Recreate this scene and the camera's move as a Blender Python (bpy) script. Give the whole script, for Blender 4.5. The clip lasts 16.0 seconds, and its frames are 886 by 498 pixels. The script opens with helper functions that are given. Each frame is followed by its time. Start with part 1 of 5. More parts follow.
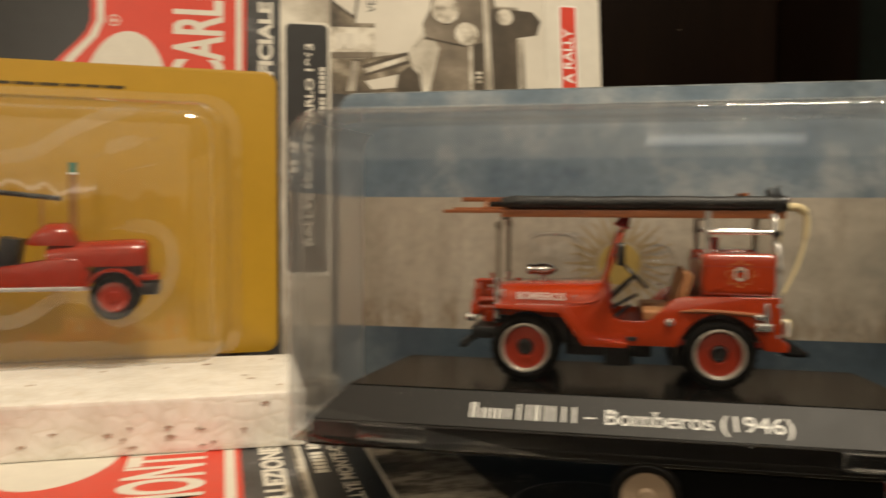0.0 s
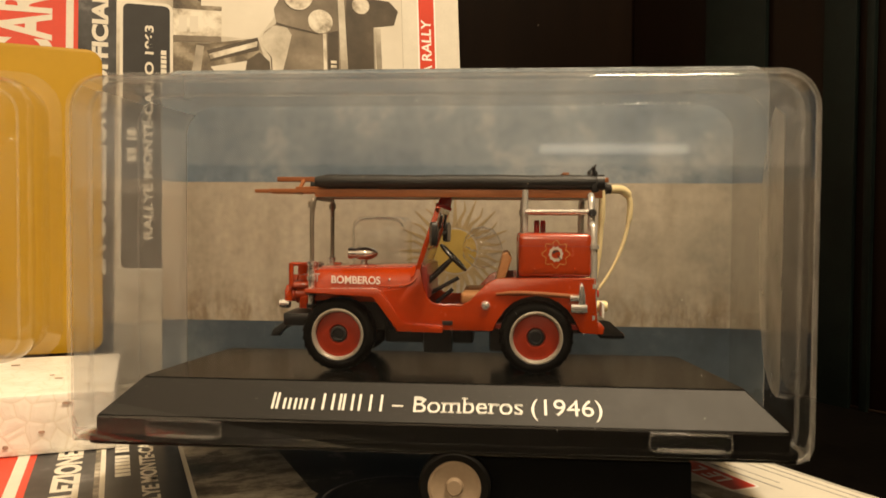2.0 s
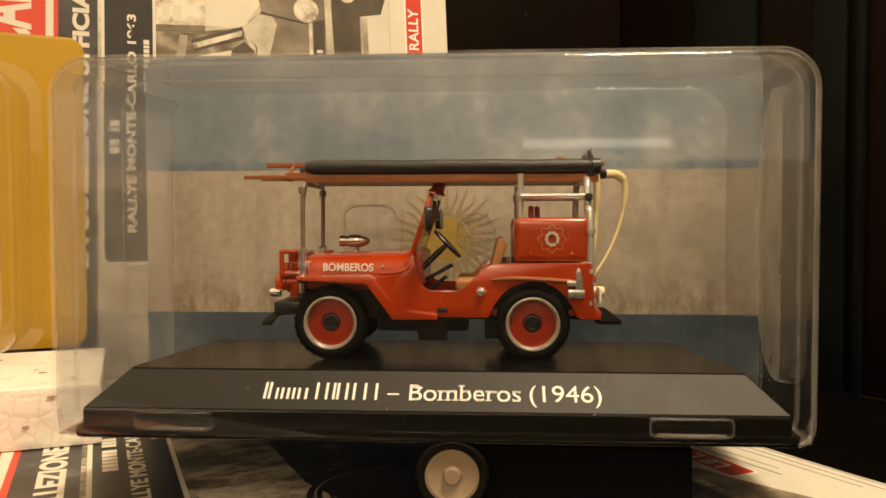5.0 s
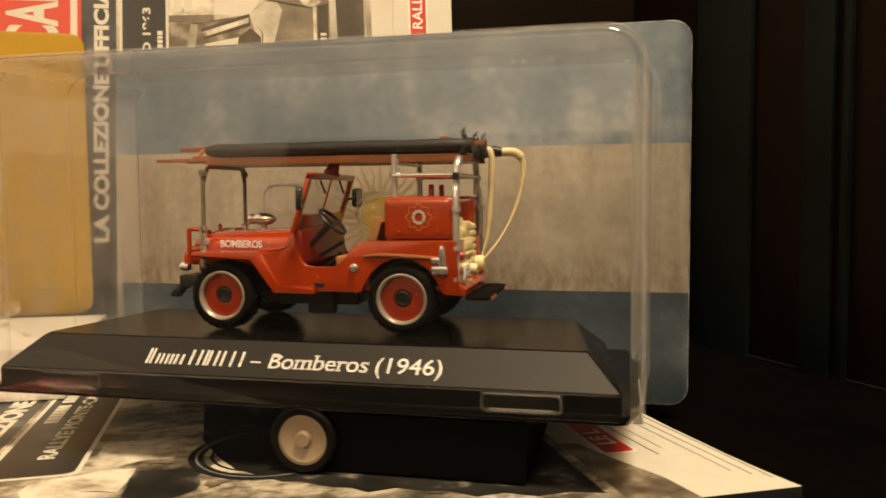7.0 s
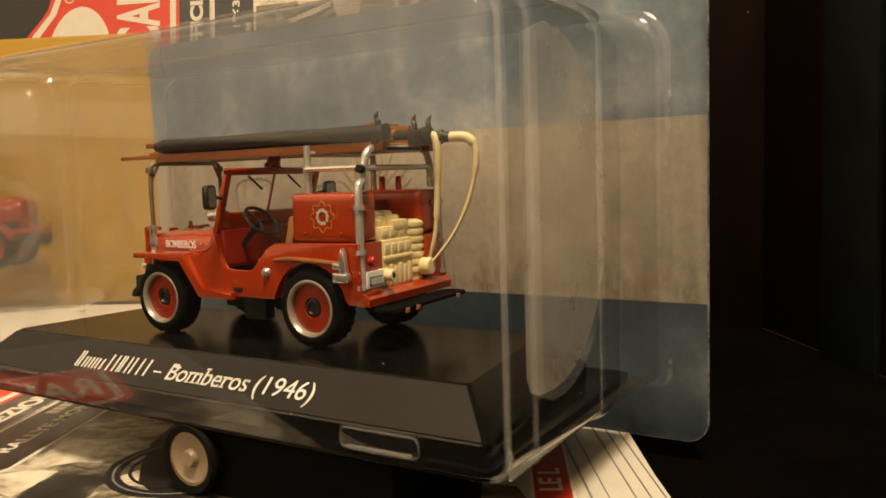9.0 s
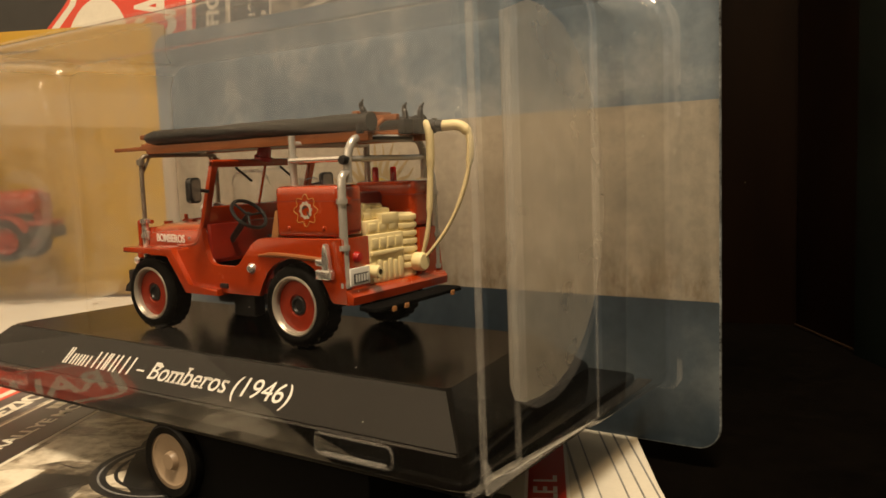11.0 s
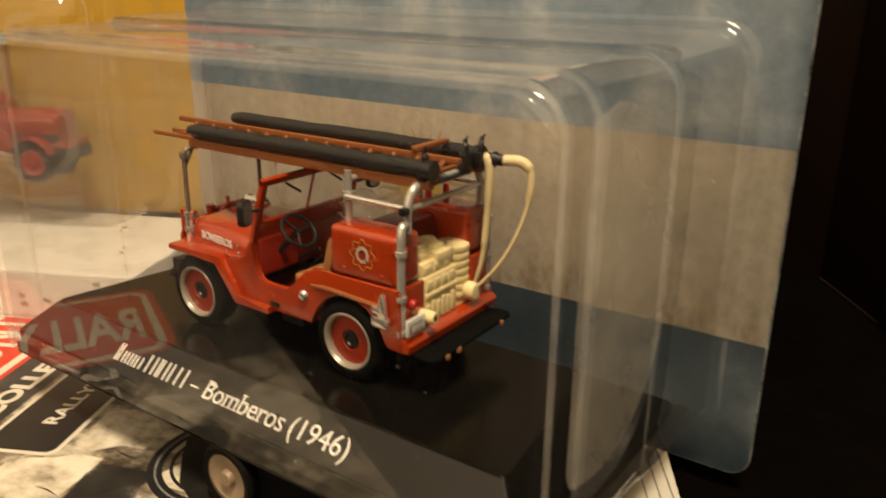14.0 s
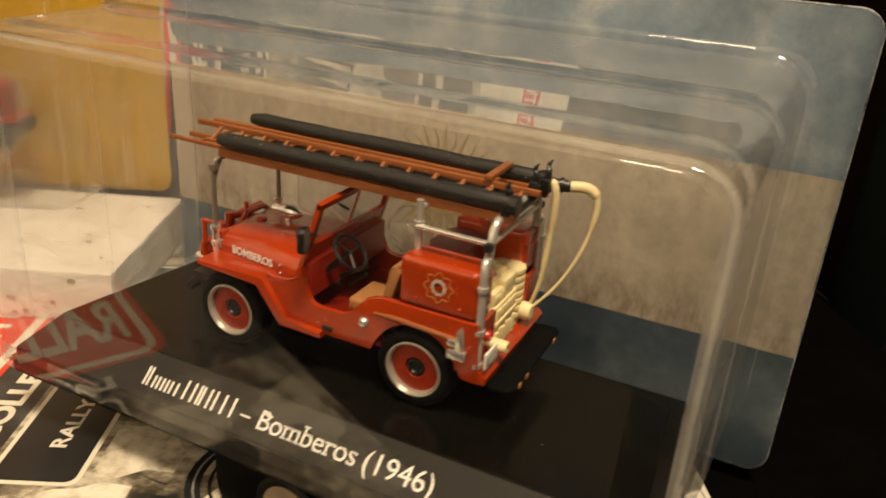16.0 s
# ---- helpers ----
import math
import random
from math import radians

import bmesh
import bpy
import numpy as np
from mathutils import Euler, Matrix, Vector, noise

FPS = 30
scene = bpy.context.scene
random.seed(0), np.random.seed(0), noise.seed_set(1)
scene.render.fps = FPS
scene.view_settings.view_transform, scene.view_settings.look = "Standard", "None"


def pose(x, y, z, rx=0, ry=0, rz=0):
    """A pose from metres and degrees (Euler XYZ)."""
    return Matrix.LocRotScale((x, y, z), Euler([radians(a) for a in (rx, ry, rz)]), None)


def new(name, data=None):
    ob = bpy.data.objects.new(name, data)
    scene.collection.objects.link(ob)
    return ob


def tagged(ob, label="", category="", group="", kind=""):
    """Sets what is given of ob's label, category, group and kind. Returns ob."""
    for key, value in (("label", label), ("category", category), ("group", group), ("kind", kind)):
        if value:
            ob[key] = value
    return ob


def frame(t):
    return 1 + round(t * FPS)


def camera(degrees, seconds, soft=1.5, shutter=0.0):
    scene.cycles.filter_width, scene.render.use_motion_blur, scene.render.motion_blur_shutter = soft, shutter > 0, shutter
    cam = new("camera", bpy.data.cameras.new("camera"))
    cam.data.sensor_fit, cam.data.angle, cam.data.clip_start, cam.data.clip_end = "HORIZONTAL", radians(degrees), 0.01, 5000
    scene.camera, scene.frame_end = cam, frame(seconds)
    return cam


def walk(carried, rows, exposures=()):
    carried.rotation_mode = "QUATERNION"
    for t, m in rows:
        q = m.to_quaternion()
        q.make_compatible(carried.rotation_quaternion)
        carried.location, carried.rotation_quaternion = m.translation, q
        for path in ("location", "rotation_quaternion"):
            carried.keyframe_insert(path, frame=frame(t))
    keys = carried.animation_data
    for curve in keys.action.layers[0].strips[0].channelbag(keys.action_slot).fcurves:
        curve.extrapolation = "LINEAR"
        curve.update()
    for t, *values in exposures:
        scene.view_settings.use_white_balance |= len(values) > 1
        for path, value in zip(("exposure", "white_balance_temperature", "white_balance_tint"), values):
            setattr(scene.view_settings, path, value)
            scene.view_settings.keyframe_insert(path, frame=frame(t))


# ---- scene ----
cam = camera(58.3, 16.0, soft=1.6, shutter=0.8)
METRES, EYE, TILT, LEAN, TURN = 0.311, 0.115, 0.0, 0.0, 11.3
ROWS = [
    (0.0, 0.0, 0.0, 0.0, 0.01, -2.53, -0.32),
    (0.5, 0.0364, 0.0136, 0.0009, -4.77, -2.31, 0.02),
    (1.0, 0.053, 0.0244, -0.0107, -6.62, -1.77, -0.54),
    (1.5, 0.0661, 0.0267, -0.0164, -6.64, -1.54, -0.83),
    (2.0, 0.0732, 0.0299, -0.0232, -6.84, -1.76, -0.41),
    (2.5, 0.0701, 0.0321, -0.0339, -7.02, -1.85, -0.47),
    (3.0, 0.071, 0.0316, -0.0325, -7.23, -1.84, -0.66),
    (5.5, 0.0668, 0.0428, -0.0314, -8.07, -2.01, 0.12),
    (6.0, 0.111, 0.0274, -0.0198, -6.36, -2.23, 0.18),
    (6.5, 0.1749, 0.0108, -0.0248, -3.16, -3.27, 0.33),
    (7.0, 0.2614, 0.0066, -0.0276, 1.68, -3.93, 0.49),
    (7.5, 0.3401, 0.0163, -0.0215, 7.15, -3.81, 0.73),
    (8.0, 0.4116, 0.0399, -0.0181, 12.33, -3.76, 1.65),
    (8.5, 0.4459, 0.0865, -0.014, 17.17, -4.86, 2.18),
    (9.0, 0.4773, 0.1338, -0.0192, 19.6, -5.36, 1.89),
    (11.5, 0.4992, 0.173, -0.0189, 23.02, -6.02, 2.36),
    (12.0, 0.4993, 0.1733, -0.0199, 23.35, -5.91, 2.39),
    (12.5, 0.5028, 0.1668, -0.0079, 22.88, -6.47, 2.28),
    (13.0, 0.4967, 0.1576, 0.0672, 22.49, -13.35, 0.56),
    (13.5, 0.4822, 0.1677, 0.097, 22.58, -16.68, -0.17),
    (14.0, 0.4551, 0.1931, 0.1172, 23.44, -18.67, -0.54),
    (14.5, 0.4385, 0.1989, 0.1369, 24.14, -19.1, -0.63),
    (15.0, 0.4349, 0.2081, 0.1347, 24.17, -19.9, -1.04),
    (15.5, 0.4046, 0.2032, 0.1433, 21.13, -20.38, -1.99),
    (16.0, 0.3275, 0.1801, 0.1699, 15.06, -23.58, -3.62),
]
walk(cam, [(t, pose(0, 0, EYE, TILT, LEAN, TURN) @ pose(METRES * x, METRES * y, METRES * z, 90 + pitch, roll, yaw)) for t, x, y, z, yaw, pitch, roll in ROWS],
     exposures=[(0.0, -0.44, 5700, 8), (1.0, -0.10, 6620, 10), (6.5, -0.11, 6930, 11), (9.0, -0.19, 6900, 11), (16.0, -0.22, 6600, 10)])

# ---- light: a warm ceiling lamp over the shelf, in a closed room ----
MM = 0.001
world = bpy.data.worlds.new("room_air")
scene.world = world
world.use_nodes = True
world.node_tree.nodes["Background"].inputs[0].default_value = (1.0, 0.75, 0.45, 1)
world.node_tree.nodes["Background"].inputs[1].default_value = 0.008

# a ceiling lamp over the right, and a lower standing lamp in front, to the left
for lamp_name, lamp_at, lamp_watts, lamp_size in (("ceiling_lamp_light", (0.28, -0.09, 1.14), 75.0, 0.13), ("standing_lamp_light", (-0.10, -1.16, 0.80), 11.0, 0.10)):
    lamp_data = bpy.data.lights.new(lamp_name, "POINT")
    lamp_data.shadow_soft_size = lamp_size
    lamp_data.energy, lamp_data.color = lamp_watts, (1.0, 0.80, 0.545)
    lamp_light = new(lamp_name, lamp_data)
    lamp_light.location = lamp_at


# ---- materials ----
def nodes_of(name):
    m = bpy.data.materials.new(name)
    m.use_nodes = True
    t = m.node_tree
    return m, t, t.nodes["Principled BSDF"]


def noise_node(t, scale, detail=4.0, rough=0.55, stretch=None):
    co = t.nodes.new("ShaderNodeTexCoord")
    n = t.nodes.new("ShaderNodeTexNoise")
    n.inputs["Scale"].default_value, n.inputs["Detail"].default_value, n.inputs["Roughness"].default_value = scale, detail, rough
    if stretch:
        mp = t.nodes.new("ShaderNodeMapping")
        mp.inputs["Scale"].default_value = stretch
        t.links.new(co.outputs["Object"], mp.inputs[0])
        t.links.new(mp.outputs[0], n.inputs["Vector"])
    else:
        t.links.new(co.outputs["Object"], n.inputs["Vector"])
    return n


def ramp_node(t, source, stops):
    r = t.nodes.new("ShaderNodeValToRGB")
    while len(r.color_ramp.elements) < len(stops):
        r.color_ramp.elements.new(0.5)
    for e, (p, c) in zip(r.color_ramp.elements, stops):
        e.position, e.color = p, (*c, 1)
    t.links.new(source, r.inputs[0])
    return r


def paint(name, colour, rough=0.5, metal=0.0, scale=150, vary=0.12, bump=0.0, bump_scale=900, coat=0.0, stretch=None, spec=0.5):
    """A surface whose colour and gloss vary at two scales, with fine relief."""
    m, t, b = nodes_of(name)
    big, small = noise_node(t, scale, 3, 0.5, stretch), noise_node(t, scale * 7, 5, 0.65, stretch)
    add = t.nodes.new("ShaderNodeMath")
    add.operation = "MULTIPLY_ADD"
    add.inputs[1].default_value = 0.5
    t.links.new(small.outputs[0], add.inputs[0])
    half = t.nodes.new("ShaderNodeMath")
    half.operation = "MULTIPLY"
    half.inputs[1].default_value = 0.5
    t.links.new(big.outputs[0], half.inputs[0])
    t.links.new(half.outputs[0], add.inputs[2])
    low, high = [c * (1 - vary) for c in colour], [min(1, c * (1 + vary)) for c in colour]
    r = ramp_node(t, add.outputs[0], [(0.36, low), (0.64, high)])
    t.links.new(r.outputs[0], b.inputs["Base Color"])
    rr = t.nodes.new("ShaderNodeMapRange")
    rr.inputs[3].default_value, rr.inputs[4].default_value = max(0.03, rough - 0.08), min(1, rough + 0.1)
    t.links.new(add.outputs[0], rr.inputs[0])
    t.links.new(rr.outputs[0], b.inputs["Roughness"])
    b.inputs["Metallic"].default_value = metal
    b.inputs["Specular IOR Level"].default_value = spec
    b.inputs["Coat Weight"].default_value = coat
    b.inputs["Coat Roughness"].default_value = 0.12
    if bump:
        bn = noise_node(t, bump_scale, 3, 0.6, stretch)
        bp = t.nodes.new("ShaderNodeBump")
        bp.inputs["Strength"].default_value, bp.inputs["Distance"].default_value = bump, 0.0004
        t.links.new(bn.outputs[0], bp.inputs["Height"])
        t.links.new(bp.outputs[0], b.inputs["Normal"])
    return m


def clear_film(name, gloss=0.06, haze=0.05, wave=0.15, tint=(1, 1, 1), haze_colour=(0.9, 0.9, 0.9), edge=0.75, wave_scale=30, wave_depth=0.002, wave_stretch=None, polish=0.03, scuff_scale=120, blur=0.0):
    """Thin clear plastic: lets light straight through (or, with blur, a little scattered), mirrors more at a glancing view, a little milky and wavy."""
    m = bpy.data.materials.new(name)
    m.use_nodes = True
    t = m.node_tree
    t.nodes.clear()
    out = t.nodes.new("ShaderNodeOutputMaterial")
    clear, gl, df = t.nodes.new("ShaderNodeBsdfRefraction" if blur else "ShaderNodeBsdfTransparent"), t.nodes.new("ShaderNodeBsdfGlossy"), t.nodes.new("ShaderNodeBsdfDiffuse")
    clear.inputs[0].default_value = (*tint, 1)
    if blur:
        clear.inputs["Roughness"].default_value, clear.inputs["IOR"].default_value = 0.9, 1.0 + blur
    gl.inputs["Roughness"].default_value = polish
    df.inputs[0].default_value = (*haze_colour, 1)
    n = noise_node(t, wave_scale, 3, 0.5, wave_stretch)
    bp = t.nodes.new("ShaderNodeBump")
    bp.inputs["Strength"].default_value, bp.inputs["Distance"].default_value = wave, wave_depth
    t.links.new(n.outputs[0], bp.inputs["Height"])
    t.links.new(bp.outputs[0], gl.inputs["Normal"])
    scuff = noise_node(t, scuff_scale, 5, 0.6)
    hz = t.nodes.new("ShaderNodeMapRange")
    hz.inputs[1].default_value, hz.inputs[2].default_value = 0.3, 0.75
    hz.inputs[3].default_value, hz.inputs[4].default_value = haze * 0.5, haze * 1.6
    t.links.new(scuff.outputs[0], hz.inputs[0])
    mix1, mix2 = t.nodes.new("ShaderNodeMixShader"), t.nodes.new("ShaderNodeMixShader")
    t.links.new(hz.outputs[0], mix1.inputs[0])
    t.links.new(clear.outputs[0], mix1.inputs[1])
    t.links.new(df.outputs[0], mix1.inputs[2])
    lw = t.nodes.new("ShaderNodeLayerWeight")
    lw.inputs[0].default_value = 0.5
    pw = t.nodes.new("ShaderNodeMath")
    pw.operation = "POWER"
    pw.inputs[1].default_value = 4.0
    t.links.new(lw.outputs["Facing"], pw.inputs[0])
    fr = t.nodes.new("ShaderNodeMath")
    fr.operation = "MULTIPLY_ADD"
    fr.inputs[1].default_value, fr.inputs[2].default_value = edge, gloss
    t.links.new(pw.outputs[0], fr.inputs[0])
    t.links.new(fr.outputs[0], mix2.inputs[0])
    t.links.new(mix1.outputs[0], mix2.inputs[1])
    t.links.new(gl.outputs[0], mix2.inputs[2])
    gleam, mix3 = t.nodes.new("ShaderNodeBsdfGlossy"), t.nodes.new("ShaderNodeMixShader")
    gleam.inputs["Roughness"].default_value = 0.5
    gp = t.nodes.new("ShaderNodeMath")
    gp.operation = "POWER"
    gp.inputs[1].default_value = 5.0
    t.links.new(lw.outputs["Facing"], gp.inputs[0])
    gf = t.nodes.new("ShaderNodeMath")
    gf.operation = "MULTIPLY"
    gf.inputs[1].default_value = 0.16
    t.links.new(gp.outputs[0], gf.inputs[0])
    t.links.new(gf.outputs[0], mix3.inputs[0])
    t.links.new(mix2.outputs[0], mix3.inputs[1])
    t.links.new(gleam.outputs[0], mix3.inputs[2])
    t.links.new(mix3.outputs[0], out.inputs[0])
    return m


def milky_plastic(name, least=0.02, most=0.20):
    """Clear plastic drawn thick along a ridge: half clear, half pale, painting in the light an edge gathers."""
    m, t, b = nodes_of(name)
    b.inputs["Base Color"].default_value = (0.75, 0.73, 0.68, 1)
    b.inputs["Roughness"].default_value = 0.12
    n = noise_node(t, 25, 3, 0.6)
    mr = t.nodes.new("ShaderNodeMapRange")
    mr.inputs[1].default_value, mr.inputs[2].default_value = 0.3, 0.7
    mr.inputs[3].default_value, mr.inputs[4].default_value = least, most
    t.links.new(n.outputs[0], mr.inputs[0])
    t.links.new(mr.outputs[0], b.inputs["Alpha"])
    return m


def photo_print(name, scale, stops, stretch=None, rough=0.4, detail=8):
    """A blotchy black-and-white press photograph, printed on coated paper."""
    m, t, b = nodes_of(name)
    n = noise_node(t, scale, detail, 0.6, stretch)
    r = ramp_node(t, n.outputs[0], stops)
    t.links.new(r.outputs[0], b.inputs["Base Color"])
    b.inputs["Roughness"].default_value = rough
    return m


red_paint = paint("fire_red_paint", (0.37, 0.035, 0.002), 0.24, vary=0.10, scale=120, coat=0.85, bump=0.03)
# darker red for inner parts and lid seams, interior shade painted in
dark_red = paint("shaded_red", (0.24, 0.015, 0.006), 0.35, vary=0.1, coat=0.3)
beacon_red = paint("beacon_red_plastic", (0.45, 0.012, 0.008), 0.2, coat=0.6)
black_rubber = paint("tyre_rubber", (0.0048, 0.0044, 0.004), 0.6, vary=0.3, bump=0.2, spec=0.08)
black_plastic = paint("black_plastic", (0.010, 0.010, 0.010), 0.38, vary=0.25, bump=0.05)
slope_grey = paint("satin_dark_grey", (0.0125, 0.0113, 0.0097), 0.5, vary=0.12, scale=80, bump=0.1, bump_scale=3000, spec=0.35)
soot_black = paint("matt_black", (0.003, 0.003, 0.003), 0.8, vary=0.2, spec=0.05)
base_plastic = paint("black_base_plastic", (0.004, 0.0036, 0.003), 0.18, vary=0.15, scale=60, bump=0.008, bump_scale=2500, spec=0.15)
lip_plastic = paint("glossy_black_lip", (0.004, 0.0036, 0.003), 0.12, vary=0.15, scale=60, spec=0.75)
hose_black = paint("black_hose_roll", (0.0105, 0.0105, 0.0095), 0.5, vary=0.3, scale=220, bump=0.35, bump_scale=1500, stretch=(0.3, 1, 1))
chrome = paint("bright_metal", (0.82, 0.80, 0.76), 0.12, metal=0.8, vary=0.06)
silver = paint("silver_paint", (0.62, 0.60, 0.56), 0.24, metal=0.55, vary=0.03, scale=300)
dull_silver = paint("dull_silver_tube", (0.21, 0.175, 0.135), 0.42, metal=0.4, vary=0.15, scale=300)
wheel_red = paint("wheel_red", (0.27, 0.022, 0.004), 0.34, vary=0.1)
rim_silver = paint("rim_silver", (0.44, 0.40, 0.34), 0.34, metal=0.45, vary=0.10)
wood_brown = paint("brown_ladder_plastic", (0.27, 0.085, 0.020), 0.5, vary=0.2, scale=200, stretch=(0.15, 1, 1), bump=0.1)
tan_seat = paint("tan_seat_plastic", (0.34, 0.15, 0.05), 0.55, vary=0.12)
cream = paint("cream_plastic", (0.90, 0.77, 0.43), 0.5, vary=0.08, bump=0.08)
hose_cream = paint("cream_hose", (0.75, 0.63, 0.36), 0.45, vary=0.06)
white_print = paint("white_print", (0.80, 0.79, 0.75), 0.5, vary=0.03)
sun_print = paint("sun_print", (0.44, 0.31, 0.075), 0.5, vary=0.1)
ray_print = paint("ray_print", (0.36, 0.275, 0.15), 0.5, vary=0.15)
dull_print = paint("dull_white_print", (0.50, 0.44, 0.36), 0.5, vary=0.15, scale=600)
gold_print = paint("gold_print", (0.55, 0.30, 0.06), 0.45, vary=0.1)
black_print = paint("black_print", (0.014, 0.014, 0.015), 0.35, vary=0.2)
grey_print = paint("grey_print", (0.20, 0.20, 0.20), 0.4, vary=0.3, scale=60)
red_print = paint("red_print", (0.56, 0.042, 0.016), 0.38, vary=0.05)
edge_paper = paint("worn_paper_edge", (0.17, 0.19, 0.20), 0.8, vary=0.95, scale=170)
cream_paper = paint("cream_paper", (0.64, 0.605, 0.52), 0.5, vary=0.05)
def foam_surface():
    """Moulded polystyrene: pale cells pressed together."""
    m, t, b = nodes_of("foam_white")
    co = t.nodes.new("ShaderNodeTexCoord")
    v = t.nodes.new("ShaderNodeTexVoronoi")
    v.feature = "DISTANCE_TO_EDGE"
    v.inputs["Scale"].default_value = 210
    t.links.new(co.outputs["Object"], v.inputs["Vector"])
    edge = t.nodes.new("ShaderNodeMapRange")
    edge.inputs[1].default_value, edge.inputs[2].default_value = 0.0, 0.22
    t.links.new(v.outputs["Distance"], edge.inputs[0])
    n = noise_node(t, 80, 5, 0.6)
    r = ramp_node(t, n.outputs[0], [(0.3, (0.68, 0.64, 0.57)), (0.6, (0.82, 0.79, 0.73))])
    joint = ramp_node(t, v.outputs["Distance"], [(0.0, (0.90, 0.87, 0.82)), (0.07, (1, 1, 1))])
    seam = t.nodes.new("ShaderNodeMix")
    seam.data_type, seam.blend_type = "RGBA", "MULTIPLY"
    seam.inputs[0].default_value = 1.0
    t.links.new(r.outputs[0], seam.inputs[6])
    t.links.new(joint.outputs[0], seam.inputs[7])
    t.links.new(seam.outputs[2], b.inputs["Base Color"])
    b.inputs["Roughness"].default_value = 0.45
    bp = t.nodes.new("ShaderNodeBump")
    bp.inputs["Strength"].default_value, bp.inputs["Distance"].default_value = 0.16, 0.0006
    t.links.new(edge.outputs[0], bp.inputs["Height"])
    t.links.new(bp.outputs[0], b.inputs["Normal"])
    return m


foam_white = foam_surface()
foam_dent = paint("foam_dent", (0.34, 0.24, 0.18), 0.9, vary=0.3)
yellow_card = paint("yellow_card", (0.42, 0.243, 0.005), 0.42, vary=0.05, scale=25)
dark_lacquer = paint("dark_brown_lacquer", (0.0053, 0.0024, 0.0011), 0.42, vary=0.4, scale=12, bump=0.14, bump_scale=60, stretch=(1, 1, 0.15), spec=0.10)
shelf_dark = paint("dark_shelf_board", (0.0016, 0.0012, 0.0009), 0.65, vary=0.5, scale=22, bump=0.2, bump_scale=300, spec=0.02)
seam_brown = paint("worn_seam_brown", (0.010, 0.0048, 0.002), 0.5, vary=0.6, scale=40, spec=0.2)
# dark copy of the wall paint, to hold down bounced light
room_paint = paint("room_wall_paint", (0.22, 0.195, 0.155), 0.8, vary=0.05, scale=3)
# pale copy for the unseen south and west walls that the cover mirrors
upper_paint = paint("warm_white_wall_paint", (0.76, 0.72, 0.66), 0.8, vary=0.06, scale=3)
# for unseen lower walls, added dark so the cover mirrors less over the truck
dimmer_brown = paint("dark_brown_dimmer", (0.022, 0.013, 0.008), 0.7, vary=0.2, scale=4)
room_floor = paint("room_floor_boards", (0.16, 0.09, 0.05), 0.5, vary=0.2, scale=4, stretch=(1, 0.1, 1))
wheel_cream = paint("cream_hub_plastic", (0.25, 0.185, 0.125), 0.42, vary=0.08)
green_print = paint("green_tip", (0.02, 0.16, 0.12), 0.4)
mirror_glass = paint("mirror_face", (0.16, 0.14, 0.12), 0.15, metal=0.2, vary=0.02)
# wall tint stands in for light lost at a glancing view
case_film = clear_film("clear_blister_film", gloss=0.10, haze=0.005, wave=0.05, tint=(0.90, 0.885, 0.86))
# extra haze on top paints in its pale reflections
top_film = clear_film("clear_top_film", gloss=0.18, haze=0.10, wave=0.06, edge=0.84)
front_film = clear_film("clear_front_film", gloss=0.09, haze=0.002, wave=0.0, polish=0.035)
left_film = clear_film("scuffed_side_film", gloss=0.13, haze=0.17, wave=0.05, blur=0.0035)
yellow_film = clear_film("clear_bubble_film", gloss=0.08, haze=0.02, wave=0.4, wave_scale=26, wave_depth=0.006, wave_stretch=(1, 1, 0.35))
# warm haze paints in the brighter look of the recess floor
panel_film = clear_film("moulded_panel_film", gloss=0.04, haze=0.36, wave=0.06, edge=0.3, haze_colour=(0.97, 0.92, 0.80), scuff_scale=28)
siren_chrome = paint("siren_chrome", (0.85, 0.83, 0.79), 0.08, metal=0.95, vary=0.05, coat=0.8)
recess_film = clear_film("drawn_recess_film", gloss=0.004, haze=0.02, wave=0.1, edge=0.03, polish=0.35)
# for strips added under the cover: a painted lit corner, a shade caster
lit_corner = milky_plastic("painted_lit_corner", 0.10, 0.42)
shade_film = clear_film("shade_strip_film", gloss=0.03, haze=0.012, wave=0.2, edge=0.1, tint=(0.52, 0.48, 0.42), polish=0.2)
corner_film = clear_film("drawn_corner_film", gloss=0.06, haze=0.007, wave=0.25, wave_scale=60)
ridge_plastic = milky_plastic("thick_clear_ridge", 0.04, 0.17)
soft_ridge = milky_plastic("low_clear_ridge", 0.015, 0.085)
fold_plastic = milky_plastic("soft_clear_fold", 0.02, 0.085)
toy_red = paint("toy_red_paint", (0.27, 0.018, 0.002), 0.24, vary=0.14, scale=300, coat=0.35)
post_brown = paint("brown_post_plastic", (0.30, 0.15, 0.035), 0.4, vary=0.15, scale=200)
teal_strip = paint("dark_teal_strip", (0.0034, 0.0060, 0.0052), 0.5, vary=0.4, scale=20, spec=0.12)
window_film = clear_film("windscreen_film", gloss=0.05, haze=0.03, wave=0.0)

